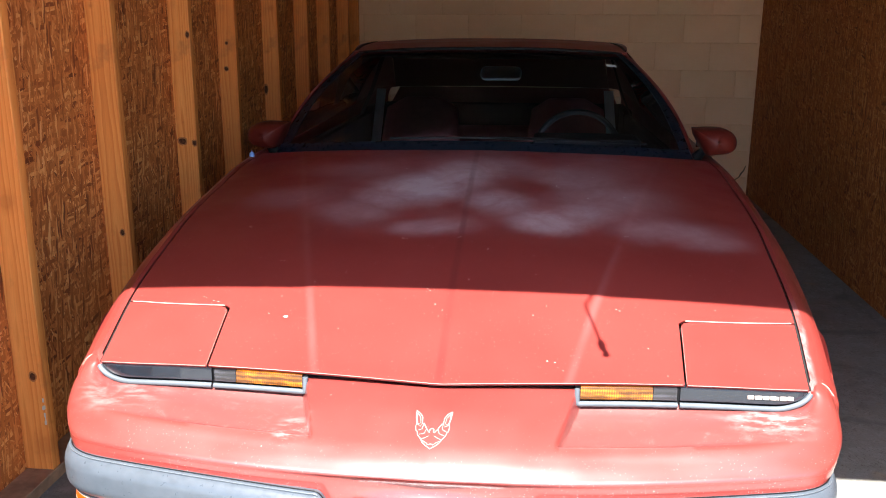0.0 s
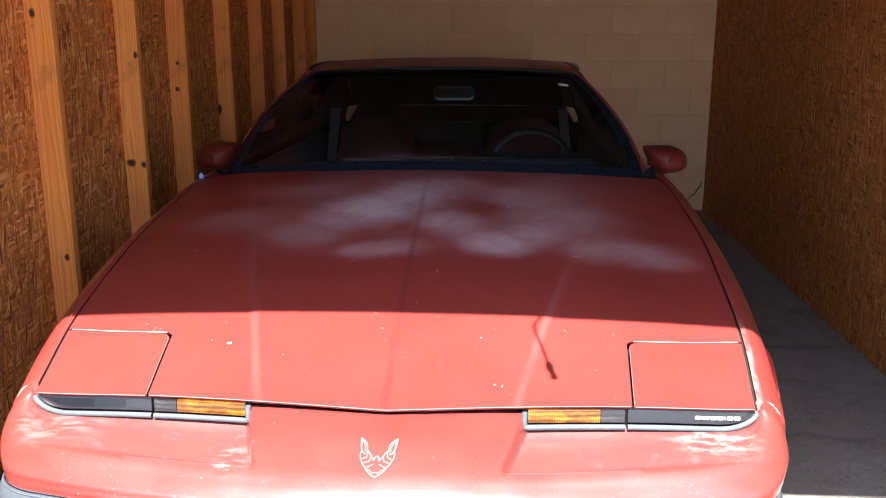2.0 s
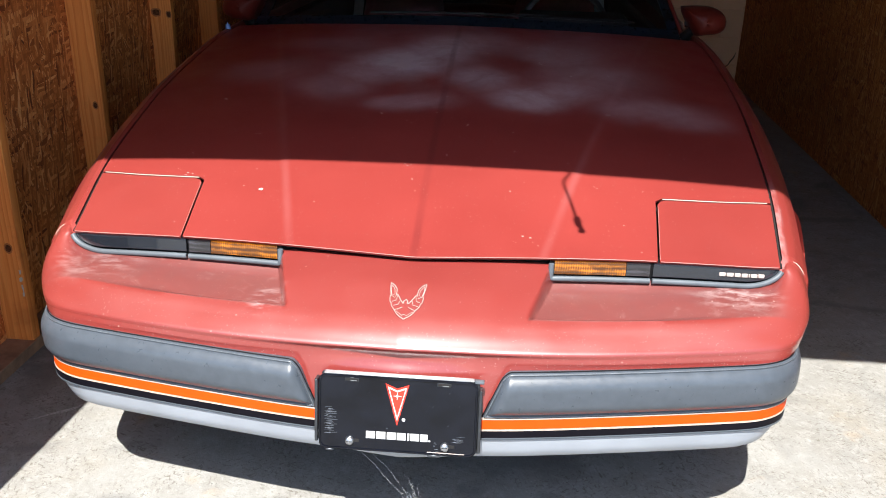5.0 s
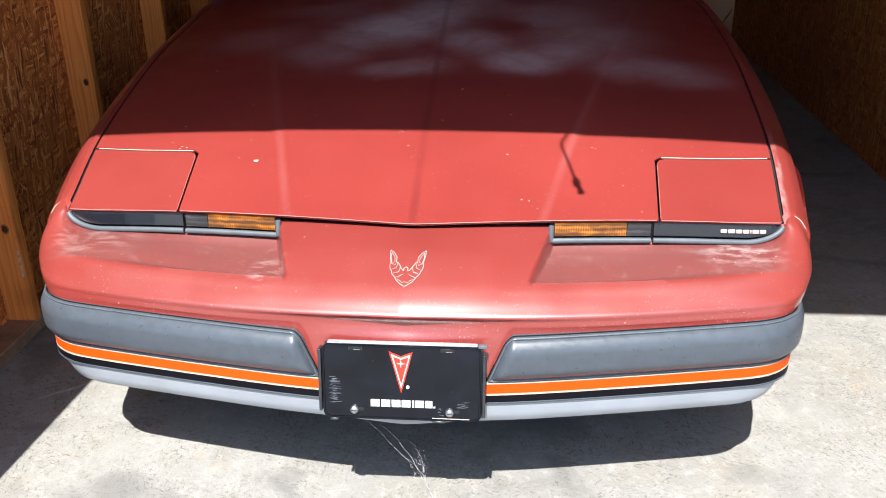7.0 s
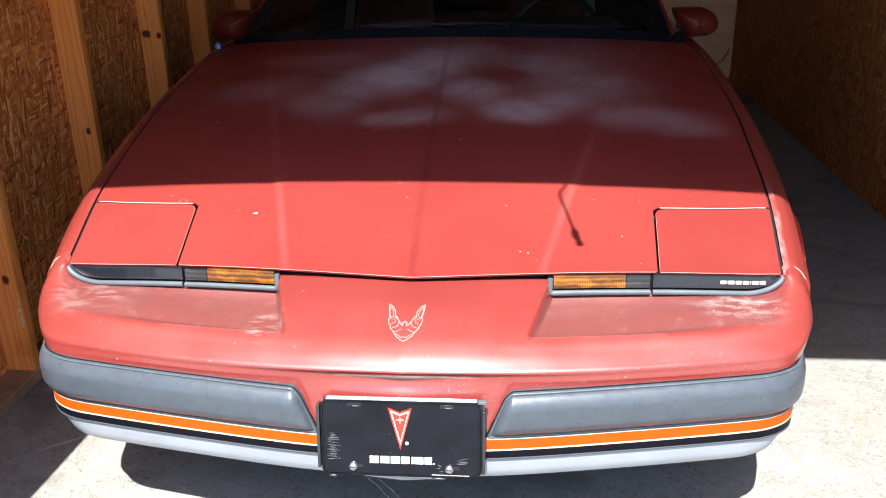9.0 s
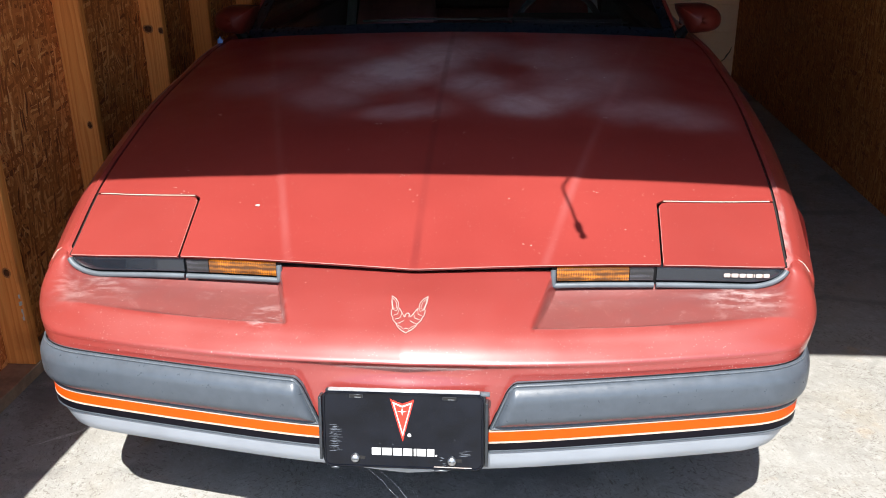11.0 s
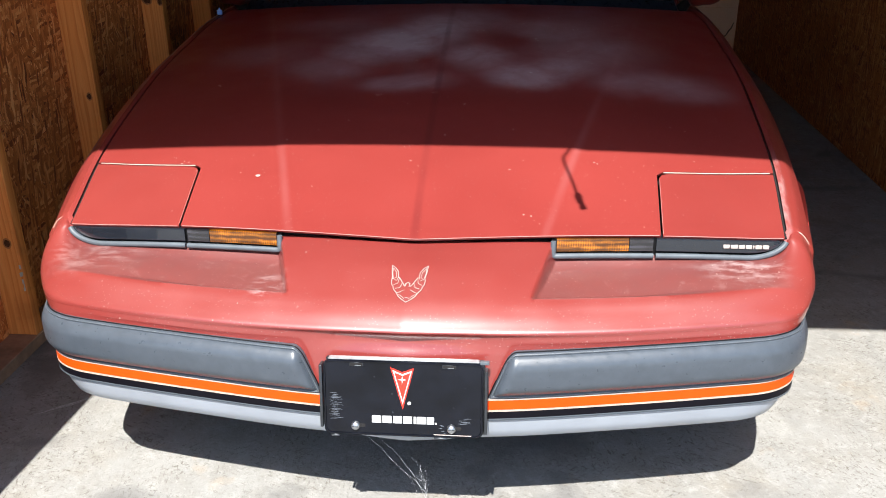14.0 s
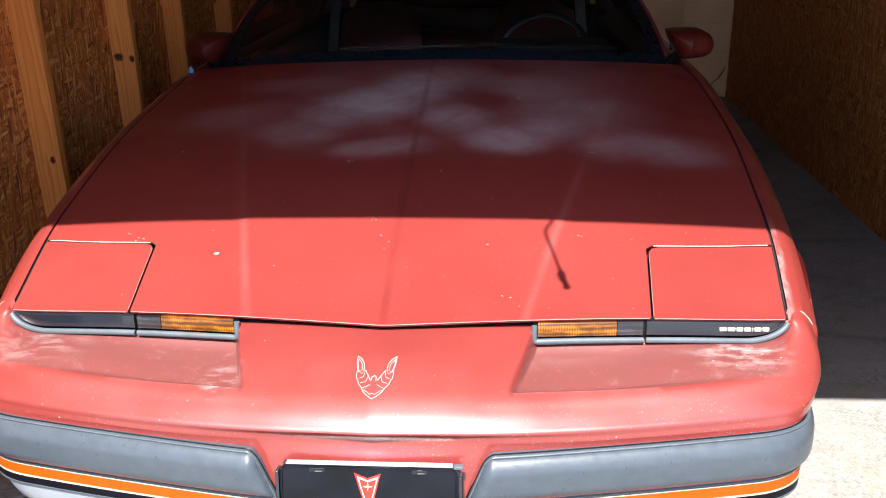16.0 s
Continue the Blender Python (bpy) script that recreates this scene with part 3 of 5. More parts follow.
# knots on the studs' front faces: which stud, place across and up, half width and half height
for k, x, z, rx, rz in ((2, 0.058, 0.337, 0.0085, 0.0120), (3, 0.063, 0.622, 0.0070, 0.0095), (3, 0.030, 1.433, 0.0080, 0.0120), (4, 0.028, 0.857, 0.0150, 0.0130), (4, 0.080, 0.850, 0.0085, 0.0110),
                        (4, 0.080, 1.293, 0.0070, 0.0110), (4, 0.052, 1.545, 0.0110, 0.0060), (5, 0.038, 1.131, 0.0090, 0.0090), (5, 0.046, 1.250, 0.0060, 0.0070), (6, 0.010, 0.985, 0.0090, 0.0230)):
    for name, mat_, grow, proud in (("knot_halo", KNOT_HALO, 1.45, 0.0003), ("knot", KNOT, 1.0, 0.0007)):
        bm = bmesh.new()
        ring = []
        for w in np.linspace(0, 2 * math.pi, 19)[:-1]:
            wob = 1 + 0.18 * noise.noise(Vector((math.cos(w) * 1.7 + k, math.sin(w) * 1.7 + z * 9, 0)))
            ring.append(bm.verts.new((min(x + grow * wob * rx * math.cos(w), 0.0885), -proud, z + grow * wob * rz * math.sin(w))))
        f = bm.faces.new(ring)
        ext = bmesh.ops.extrude_face_region(bm, geom=[f])["geom"]
        bmesh.ops.translate(bm, vec=(0, proud + 0.001, 0), verts=[g for g in ext if isinstance(g, bmesh.types.BMVert)])
        ob = link(name, bm, mat_, shade=False)
        ob.parent = studs[k]
# old paint splashes low on one stud
random.seed(3)
for k in range(7):
    x, z, w, h = 0.083 - random.uniform(0, 0.006), 0.195 + 0.010 * k + random.gauss(0, 0.004), random.uniform(0.0015, 0.004), random.uniform(0.002, 0.008)
    ob = link("paint_splash", box(x - w, min(x + w, 0.0885), -0.0005, 0.001, z - h, z + h, 0.0002, 1), WHITE, shade=False)
    ob.parent = studs[2]

# painted blocks of the back wall
H, W, JOINT = 0.2135, 0.427, 0.005
block_me = {}
for row in range(13):
    z0 = -0.07 + row * H
    for col in range(-1, 9):
        x0 = -1.49 + col * W + (0.5 * W if row % 2 else 0) - 0.11
        a, b = max(x0, LEFT), min(x0 + W, right_x(BACK))
        if b - a < 0.06:
            continue
        za, zb = max(z0, 0.0), min(z0 + H, CEIL)
        key = (round(b - a, 3), round(zb - za, 3))
        if key not in block_me:
            o = link("block", box(0, b - a - JOINT, -0.0022, 0.03, 0, zb - za - JOINT, 0.0035, 2), BLOCK)
            block_me[key] = o.data
        else:
            o = new("block", block_me[key])
        o.parent = wall_back
        o.location = (a + JOINT / 2, BACK + random.uniform(-0.0008, 0.0008), za + JOINT / 2)

# ---- the car: its lines ----
# half width and height of the seam beside the hood and of the belt behind it
edge_x = pch([(0.30, 0.779), (0.332, 0.783), (0.60, 0.812), (0.84, 0.824), (1.06, 0.836), (1.3, 0.843), (1.57, 0.842), (1.8, 0.825), (2.4, 0.80), (3.4, 0.79), (4.3, 0.775), (4.8, 0.74)])
edge_z = pch([(0.30, 0.584), (0.332, 0.592), (0.60, 0.676), (0.84, 0.734), (1.06, 0.774), (1.3, 0.806), (1.57, 0.842), (1.8, 0.864), (2.4, 0.885), (3.4, 0.915), (4.3, 0.945), (4.8, 0.93)])
mid_z = pch([(0.25, 0.594), (0.262, 0.598), (0.43, 0.656), (0.60, 0.706), (0.9, 0.775), (1.2, 0.832), (1.45, 0.872), (1.70, 0.905)])
side_x = pch([(0.36, 0.855), (0.46, 0.872), (0.6, 0.886), (0.9, 0.903), (1.5, 0.914), (3.0, 0.918), (4.2, 0.905), (4.6, 0.875), (4.8, 0.83)])
lip_y = pch([(0.0, 0.262), (0.30, 0.285), (0.5, 0.301), (0.70, 0.317), (0.79, 0.330)])
cowl_y = pch([(0.0, 1.655), (0.3, 1.66), (0.6, 1.69), (0.85, 1.76)])


def hood_z(x, y):
    a = np.abs(x) / edge_x(y)
    zc, ze = mid_z(y), edge_z(y)
    z = zc - (zc - ze) * (0.21 * a + 0.09 * a ** 2 + 0.70 * a ** 3)
    crease = 0.27 + 0.27 * (np.asarray(y) - 0.27)
    ridge = 0.0006 * np.exp(-((np.abs(x) - crease) / 0.012) ** 2) + 0.005 * (1 - smooth(-0.02, 0.03, np.abs(x) - crease))
    return z + ridge * smooth(0.26, 0.5, y) * smooth(1.75, 1.5, y)


car = thing("car", (0, 2.4, 0), "faded red two-door sports coupe with pop-up headlamps, parked nose out", "car")


def both(fn):
    """Builds a part on each side: fn(sign)."""
    for sgn in (-1, 1):
        fn(sgn)


# ---- hood and pop-up lamp lids ----
U0, V0, NU, NV = 0.662, 0.156, 150, 96
us = np.unique(np.concatenate([np.linspace(-1, -U0, 18), np.linspace(-U0, U0, NU - 36), np.linspace(U0, 1, 18)]).round(6))
vs = np.concatenate([np.linspace(0, V0, 18), np.linspace(V0, 1, NV - 18)[1:]])


def hood_point(u, v, drop=0.0):
    y = 0.5
    for _ in range(12):
        x = u * edge_x(y)
        y = lip_y(np.abs(x)) + v * (cowl_y(np.abs(x)) - lip_y(np.abs(x)))
    return (float(x), float(y), float(hood_z(x, y)) - drop)


pts = [[hood_point(u, v) for v in vs] for u in us]
bm = grid(pts, keep=lambda i, j: not (abs(us[i] + us[i + 1]) / 2 > U0 and vs[j + 1] <= V0 + 1e-6))
# the seam beside the hood
for v in bm.verts:
    if abs(v.co.x) > 0.7:
        v.co.x *= 1 - 0.004 / abs(v.co.x) * float(smooth(0.97, 1.0, abs(v.co.x) / float(edge_x(v.co.y))))
# the cut-outs for the lids have rounded inner corners
for v in bm.verts:
    for sgn in (-1, 1):
        if (v.co - Vector(hood_point(sgn * U0, V0))).length < 0.004:
            v.co.x += sgn * 0.006
            v.co.y -= 0.006
            v.co.z = float(hood_z(v.co.x, v.co.y))
hood = part("hood", thicken(bm, (0, 0.003, -0.006)), PAINT_HOOD, car, "red hood with milky patches and small pale specks")


def lid(sgn):
    gap_u, gap_v = 0.0062, 0.0042
    uu = np.linspace(U0 + gap_u, 1 - 0.006, 14)
    vv = np.linspace(0.0, V0 - gap_v, 14)
    rows = []
    for a in uu:
        row = []
        for b in vv:
            p = hood_point(a, b)
            row.append((sgn * p[0], p[1], p[2] - 0.001))
        rows.append(row)
    x, y, z = rows[0][-1]
    rows[0][-1] = (x + sgn * 0.006, y - 0.006, z - 0.001)
    part("headlamp_lid", thicken(grid(rows), (0, 0.003, -0.006)), PAINT, car, "flush red pop-up headlamp lid, closed")


both(lid)
# pale worn edge along the back of each lid
for sgn in (-1, 1):
    line = [hood_point(u, V0 - 0.0012) for u in np.linspace(U0 + 0.02, 0.985, 12)]
    part("lid_seal", tube([(sgn * x, y, z - 0.001) for x, y, z in line], 0.0013, 6), PINLINE, car, "pale weathered rubber lip")

# bleached edge along the hood's lip and the lids' lips
part("hood_lip", tube([(x, y - 0.0004, z - 0.0004) for x, y, z in [hood_point(u, 0.0) for u in np.linspace(-U0 + 0.004, U0 - 0.004, 60)]], 0.0009, 5), BLEACHED, hood, "pale worn edge")
for sgn in (-1, 1):
    part("lid_lip", tube([(sgn * x, y - 0.0004, z - 0.0014) for x, y, z in [hood_point(u, 0.0) for u in np.linspace(U0 + 0.009, 0.990, 16)]], 0.0009, 5), BLEACHED, car, "pale worn edge")
    part("lid_lip", tube([(sgn * x, y, z - 0.0012) for x, y, z in [hood_point(U0 + 0.0072, v) for v in np.linspace(0.004, V0 - 0.02, 12)]], 0.0006, 5), BLEACHED, car, "pale worn edge")

# dark hollow under the hood, lids and seams
hollow = [[(x * 0.998, y + 0.012, z - 0.022) for x, y, z in [hood_point(u, v) for v in np.linspace(0, 1, 20)]] for u in np.linspace(-1, 1, 30)]
part("engine_bay", grid(hollow), VOID, car, "dark gaps under the hood")

# ---- nose ----
# lines across the nose, from the hood's lip down to the chin: (x, y, z) at five places from the middle round to the fender
NOSE = (
    ((0, 0.27, 0.584), (0.25, 0.288, 0.585), (0.45, 0.302, 0.577), (0.67, 0.322, 0.574), (0.787, 0.339, 0.591), (0.789, 0.36, 0.598)),
    ((0, 0.185, 0.566), (0.225, 0.203, 0.56), (0.455, 0.228, 0.556), (0.68, 0.258, 0.556), (0.808, 0.318, 0.572), (0.822, 0.36, 0.587)),
    ((0, 0.107, 0.535), (0.23, 0.129, 0.531), (0.46, 0.16, 0.527), (0.695, 0.204, 0.528), (0.817, 0.271, 0.536), (0.846, 0.36, 0.553)),
    ((0, 0.077, 0.518), (0.23, 0.097, 0.513), (0.46, 0.129, 0.507), (0.695, 0.174, 0.504), (0.82, 0.246, 0.505), (0.856, 0.36, 0.512)),
    ((0, 0.056, 0.502), (0.23, 0.075, 0.497), (0.46, 0.106, 0.491), (0.735, 0.168, 0.488), (0.813, 0.227, 0.486), (0.855, 0.36, 0.488)),
    ((0, 0.046, 0.491), (0.23, 0.064, 0.487), (0.46, 0.098, 0.484), (0.735, 0.162, 0.481), (0.811, 0.225, 0.479), (0.853, 0.36, 0.48)),
    ((0, 0.0615, 0.482), (0.23, 0.0668, 0.478), (0.46, 0.0975, 0.474), (0.735, 0.1605, 0.473), (0.810, 0.2245, 0.472), (0.852, 0.36, 0.472)),
    ((0, 0.064, 0.468), (0.23, 0.0662, 0.467), (0.46, 0.0958, 0.465), (0.735, 0.1585, 0.465), (0.808, 0.224, 0.464), (0.851, 0.36, 0.465)),
    ((0, 0.06, 0.455), (0.21, 0.064, 0.456), (0.44, 0.093, 0.457), (0.733, 0.156, 0.457), (0.806, 0.223, 0.457), (0.85, 0.36, 0.457)),
    ((0, 0.05, 0.438), (0.21, 0.061, 0.439), (0.44, 0.089, 0.44), (0.73, 0.152, 0.44), (0.803, 0.225, 0.44), (0.848, 0.36, 0.44)),
    ((0, 0.03, 0.352), (0.21, 0.048, 0.352), (0.44, 0.086, 0.352), (0.728, 0.15, 0.352), (0.796, 0.225, 0.352), (0.844, 0.36, 0.352)),
)


def spread(keys, n):
    """n points along a rounded line through keys."""
    k = [Vector(p) for p in keys]
    k = [2 * k[0] - k[1]] + k + [k[-1] + (k[-1] - k[-2])]
    out = []
    for s in np.linspace(0, len(keys) - 1.000001, n):
        i = int(s)
        t = s - i
        p0, p1, p2, p3 = k[i:i + 4]
        m1, m2 = (p2 - p0) * 0.5, (p3 - p1) * 0.5
        most = 1.25 * (p2 - p1).length
        m1 = m1.normalized() * min(m1.length, most)
        m2 = m2.normalized() * min(m2.length, most)
        out.append(p1 * (1 + 2 * t) * (1 - t) ** 2 + m1 * t * (1 - t) ** 2 + p2 * t * t * (3 - 2 * t) + m2 * t * t * (t - 1))
    return out


NC = 121
lines = [spread(k, NC) for k in NOSE]
rows = []
for j in range(NC):
    col = [lines[i][j] for i in range(len(NOSE))]
    fine = []
    for i in range(len(NOSE) - 1):
        p0, p1, p2, p3 = col[max(i - 1, 0)], col[i], col[i + 1], col[min(i + 2, len(NOSE) - 1)]
        steps = 12 if i < 2 else 5
        for t in np.arange(steps) / steps:
            m1, m2 = (p2 - p0) * 0.5, (p3 - p1) * 0.5
            if m1.length > 1.6 * (p2 - p1).length:
                m1 = m1.normalized() * (p2 - p1).length
            if m2.length > 1.6 * (p2 - p1).length:
                m2 = m2.normalized() * (p2 - p1).length
            fine.append(p1 * (1 + 2 * t) * (1 - t) ** 2 + m1 * t * (1 - t) ** 2 + p2 * t * t * (3 - 2 * t) + m2 * t * t * (t - 1))
    fine.append(col[-1])
    rows.append(fine)


def lamp_round(x, end=0.786, r=0.088):
    """0 along the lamp, rising to 1 round its outer end."""
    t = min(1.0, max(0.0, (x - (end - r)) / r))
    return 1 - math.sqrt(1 - t * t)


def lamp_foot(x):
    """Height of the lamp's lower lip."""
    x = min(x, 0.786)
    return float(hood_z(x, float(lip_y(x)))) - 0.049 + 0.040 * lamp_round(x)


def scooped(p, row, top):
    """The flat recess below each lamp, with a steep inner cheek."""
    x = abs(p.x)
    level = row / 24.0
    if level >= 1:
        return p
    inner = 0.298 - 0.056 * level
    into = float(smooth(inner - 0.005, inner + 0.008, x)) * float(smooth(0.804 + 0.011 * level, 0.788 - 0.088 * level, x))
    first = max(0.0, top.z - lamp_foot(abs(top.x)))
    down = first * (1 - level) + 0.014 * float(smooth(1.0, 0.86, level)) * float(smooth(0.0, 0.3, level)) * float(smooth(0.70, 0.40, x))
    return p + Vector((0, 0.15 * down * into, -down * into))


# extra columns where the cheek of the recess stands
dense = []
for j in range(NC - 1):
    dense.append(j)
    if 0.235 < rows[j][0].x < 0.33 or 0.235 < rows[j][24].x < 0.33:
        dense += [j + 0.25, j + 0.5, j + 0.75]
dense.append(NC - 1)
half = []
for s in dense:
    j, t = int(s), s - int(s)
    a = rows[j]
    b = rows[min(j + 1, NC - 1)]
    half.append([p.lerp(q, t) for p, q in zip(a, b)])
half = [[scooped(p, r, c[0]) for r, p in enumerate(c)] for c in half]
full = [[Vector((-p.x, p.y, p.z)) for p in c] for c in half[:0:-1]] + half
seam_line = [p.copy() for p in half[-1][:44]]
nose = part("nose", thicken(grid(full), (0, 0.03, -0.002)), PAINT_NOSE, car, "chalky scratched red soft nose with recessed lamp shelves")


for sgn in (-1, 1):
    part("nose_seam", tube([(sgn * (p.x + 0.0004), p.y + 0.001, p.z + 0.0006) for p in seam_line], 0.0012, 5), PINLINE, nose, "pale worn seam between nose and fender")

# ---- bumper band: plan line of the chin ----
PLAN = ((0, 0.030), (0.21, 0.048), (0.44, 0.086), (0.66, 0.129), (0.730, 0.148), (0.776, 0.180), (0.799, 0.224), (0.813, 0.282), (0.826, 0.355), (0.842, 0.44), (0.862, 0.60))
_p = spread([(x, y, 0) for x, y in PLAN], 400)
_s = np.concatenate([[0], np.cumsum([(b - a).length for a, b in zip(_p, _p[1:])])])
_px, _py = np.array([p.x for p in _p]), np.array([p.y for p in _p])


def band(s, out=0.0):
    """A place on the bumper's plan line, s metres round from the middle, moved out from it."""
    x, y = np.interp(s, _s, _px), np.interp(s, _s, _py)
    x2, y2 = np.interp(s + 0.012, _s, _px), np.interp(s + 0.012, _s, _py)
    x1, y1 = np.interp(s - 0.012, _s, _px), np.interp(s - 0.012, _s, _py)
    d = Vector((x2 - x1, y2 - y1, 0)).normalized()
    return Vector((x, y, 0)) + Vector((d.y, -d.x, 0)) * out


S_END = 0.98


def strip(s0, s1, profile, n=60, sgn=1):
    """A moulding along the band: profile is a list of (out, z)."""
    rows = []
    for s in np.linspace(s0, s1, n):
        rows.append([(sgn * q.x, q.y, z) for q, z in [(band(s, o), z) for o, z in profile]])
    return grid(rows)


CHIN = [(0.003, 0.357), (0.003, 0.335), (0.002, 0.305), (-0.002, 0.278), (-0.006, 0.261), (-0.015, 0.253), (-0.06, 0.255)]
chin_rows = []
for s in np.linspace(-S_END, S_END, 141):
    taper = float(smooth(0.68, 0.93, abs(s)))
    sag = -0.007 * float(smooth(0.16, 0.0, abs(s)))
    row = []
    for o, z in CHIN:
        low = (0.357 - z) / 0.104
        q = band(abs(s), o - 0.034 * low ** 2.2 * taper)
        row.append((math.copysign(q.x, s), q.y, z + low * (sag + 0.010 * taper)))
    chin_rows.append(row)
chin = part("chin", grid(chin_rows), GREY, car, "silver-grey painted lower bumper skin")
for sgn in (-1, 1):
    for name, z0, z1, mat_, out in (("stripe_orange", 0.3306, 0.3518, ORANGE, 0.0052), ("stripe_charcoal", 0.3102, 0.3254, BLACK_STRIPE, 0.0050), ("pinline", 0.3263, 0.3299, PINLINE, 0.0058),
                                    ("pinline", 0.3524, 0.3552, PINLINE, 0.0060), ("pinline", 0.3078, 0.3098, SILL, 0.0054), ("groove_line", 0.3056, 0.3074, RUBBER, 0.0054)):
        part(name, thicken(strip(0.0, S_END - 0.004, [(out, z1), (out, z0)], 90, sgn), (0, 0.003, 0)), mat_, chin)


def cushion(d):
    """How far the pad stands out, d metres in from its outline: a flat rim, a groove, then a soft shoulder."""
    return 0.0045 * float(smooth(0, 0.0018, d)) - 0.0018 * math.exp(-((d - 0.0062) / 0.0014) ** 2) + 0.0135 * math.sqrt(float(smooth(0.0062, 0.030, d)))


def pad(sgn):
    """A soft grey bumper pad that starts in a slanted, rounded end beside the plate and wraps the corner."""
    S0, S1, ZB, ZT, R = 0.166, S_END, 0.3575, 0.4560, 0.024
    near = [0, 0.0012, 0.0025, 0.0042, 0.0055, 0.0065, 0.0080, 0.0105, 0.014, 0.018, 0.023, 0.029]
    rows = []
    for d in near + list(np.linspace(0.036, S1 - S0, 66)):
        drop = R - math.sqrt(max(0.0, R * R - (R - d) ** 2)) if d < R else 0.0
        zt = ZT - drop
        row = []
        for z in [zt - h for h in near] + list(np.linspace(zt - 0.034, ZB + 0.034, 5)) + [ZB + h for h in near[::-1]]:
            lean = 0.040 * (z - ZB) / (ZT - ZB) * math.exp(-d / 0.08)
            edge = min(d, z - ZB)
            edge = min(edge, R - math.hypot(R - d, R - (ZT - z)) if d < R and ZT - z < R else ZT - z)
            out = cushion(max(edge, 0.0))
            out = 0.0045 + (out - 0.0045) * (1.0 - 0.5 * float(smooth(0.70, 0.90, S0 + d))) + 0.004 * math.sin(math.pi * (z - ZB) / (ZT - ZB)) if edge > 0.004 else out
            q = band(S0 + d + lean, out + 0.003)
            row.append((sgn * q.x, q.y, z))
        rows.append(row)
    p = part("bumper_pad", thicken(grid(rows), (0, 0.016, -0.003)), RUBBER, car, "weathered grey rubber bumper pad")
    outline = [Vector(q) for q in rows[0][:13:-1]] + [Vector(r[0]) for r in rows]
    part("pad_groove", tube([q + Vector((-sgn * 0.0012 if i < 14 else 0, 0.001, 0.0012 if i >= 10 else 0)) for i, q in enumerate(outline)], 0.0013, 6), BLACK, p)
    part("pad_edge", tube([Vector(r[2]) for r in rows[2:]], 0.0006, 5), RUBBER_EDGE, p, "pale rim highlight")
    part("pad_edge", tube([Vector(r[-3]) for r in rows[2:]], 0.0008, 5), RUBBER_EDGE, p, "pale rim highlight")
    part("pad_edge", tube([Vector(q) for q in rows[2][4:-3]], 0.0008, 5), RUBBER_EDGE, p, "pale rim highlight")


both(pad)

# ---- lamps under the lip ----


def lamp_face(x0, x1, bottom, out, n=16, sgn=1, round_end=0.0):
    rows = []
    for x in np.linspace(x0, x1, n):
        k = lamp_round(x, x1, round_end) if round_end else 0.0
        y = float(lip_y(x)) - out + 0.014 * k
        zt = float(hood_z(x, float(lip_y(x)))) - 0.007
        zb = zt + 0.007 - bottom * (1 - 0.78 * k)
        rows.append([(sgn * x, y + 0.03, zt), (sgn * x, y + 0.002, zt), (sgn * x, y, zt - 0.002), (sgn * x, y - 0.001, zb + 0.002), (sgn * x, y + 0.002, zb), (sgn * x, y + 0.03, zb)])
    bm = grid(rows)
    for r in (bm.verts[:6], bm.verts[-6:]):
        bm.faces.new(r)
    return bm


def lamp_lip(x0, x1, sgn, inner_end):
    """The pale lower lip: a flattened bead that turns up at the lamp's ends."""
    path = []
    for x in np.linspace(x0, x1, 60):
        k = lamp_round(x)
        path.append((sgn * x, float(lip_y(x)) - 0.007 + 0.014 * k, lamp_foot(x) + 0.0055))
    if inner_end:
        x, y, z = path[0]
        path = [(x - sgn * 0.001, y + 0.004, z + 0.032), (x - sgn * 0.001, y + 0.001, z + 0.008)] + path
    return tube(path, 0.0060, 10)


def lamp(sgn):
    lamp_ = part("front_lamp", lamp_face(0.290, 0.786, 0.047, -0.006, 50, sgn, 0.088), BLACK, car, "narrow front lamp unit below the hood lip")
    part("turn_lens", lamp_face(0.299, 0.450, 0.036, 0.004, 20, sgn), AMBER, lamp_, "ribbed amber turn lens")
    part("marker_lens", lamp_face(0.4515, 0.501, 0.036, 0.0035, 8, sgn), SMOKED, lamp_, "smoked clear lens")
    part("lamp_blank", lamp_face(0.508, 0.781, 0.036, 0.003, 60, sgn, 0.080), BLANK, lamp_, "gloss black trim panel")
    part("lamp_sill", lamp_lip(0.293, 0.502, sgn, True), SILL, lamp_, "pale grey lower lip")
    part("lamp_sill", lamp_lip(0.507, 0.784, sgn, False), SILL, lamp_, "pale grey lower lip")


both(lamp)
# maker's name on the trim panel: plain bars
blank = [o for o in car.children_recursive if o.name.startswith("lamp_blank")][-1]
for k, (x0, w) in enumerate(((0.648, 0.0135), (0.6635, 0.0150), (0.6805, 0.0130), (0.6955, 0.0130), (0.7105, 0.0032), (0.7155, 0.0140), (0.7315, 0.0130))):
    y, z = float(lip_y(x0)) - 0.0048, float(hood_z(x0, float(lip_y(x0)))) - 0.0245
    part("name_bar", box(x0, x0 + w, y - 0.001, y + 0.004, z, z + 0.0080, 0.001, 1), SILVER, blank, "pale lettering reduced to plain bars")

# ---- front plate ----
PLATE_W, PLATE_H = 0.311, 0.157
PLATE_AT = Matrix.Translation((0.0005, 0.000, 0.2885)) @ Matrix.Rotation(-0.15, 4, "X")


def on_plate(bm):
    bmesh.ops.transform(bm, matrix=PLATE_AT, verts=bm.verts)
    return bm


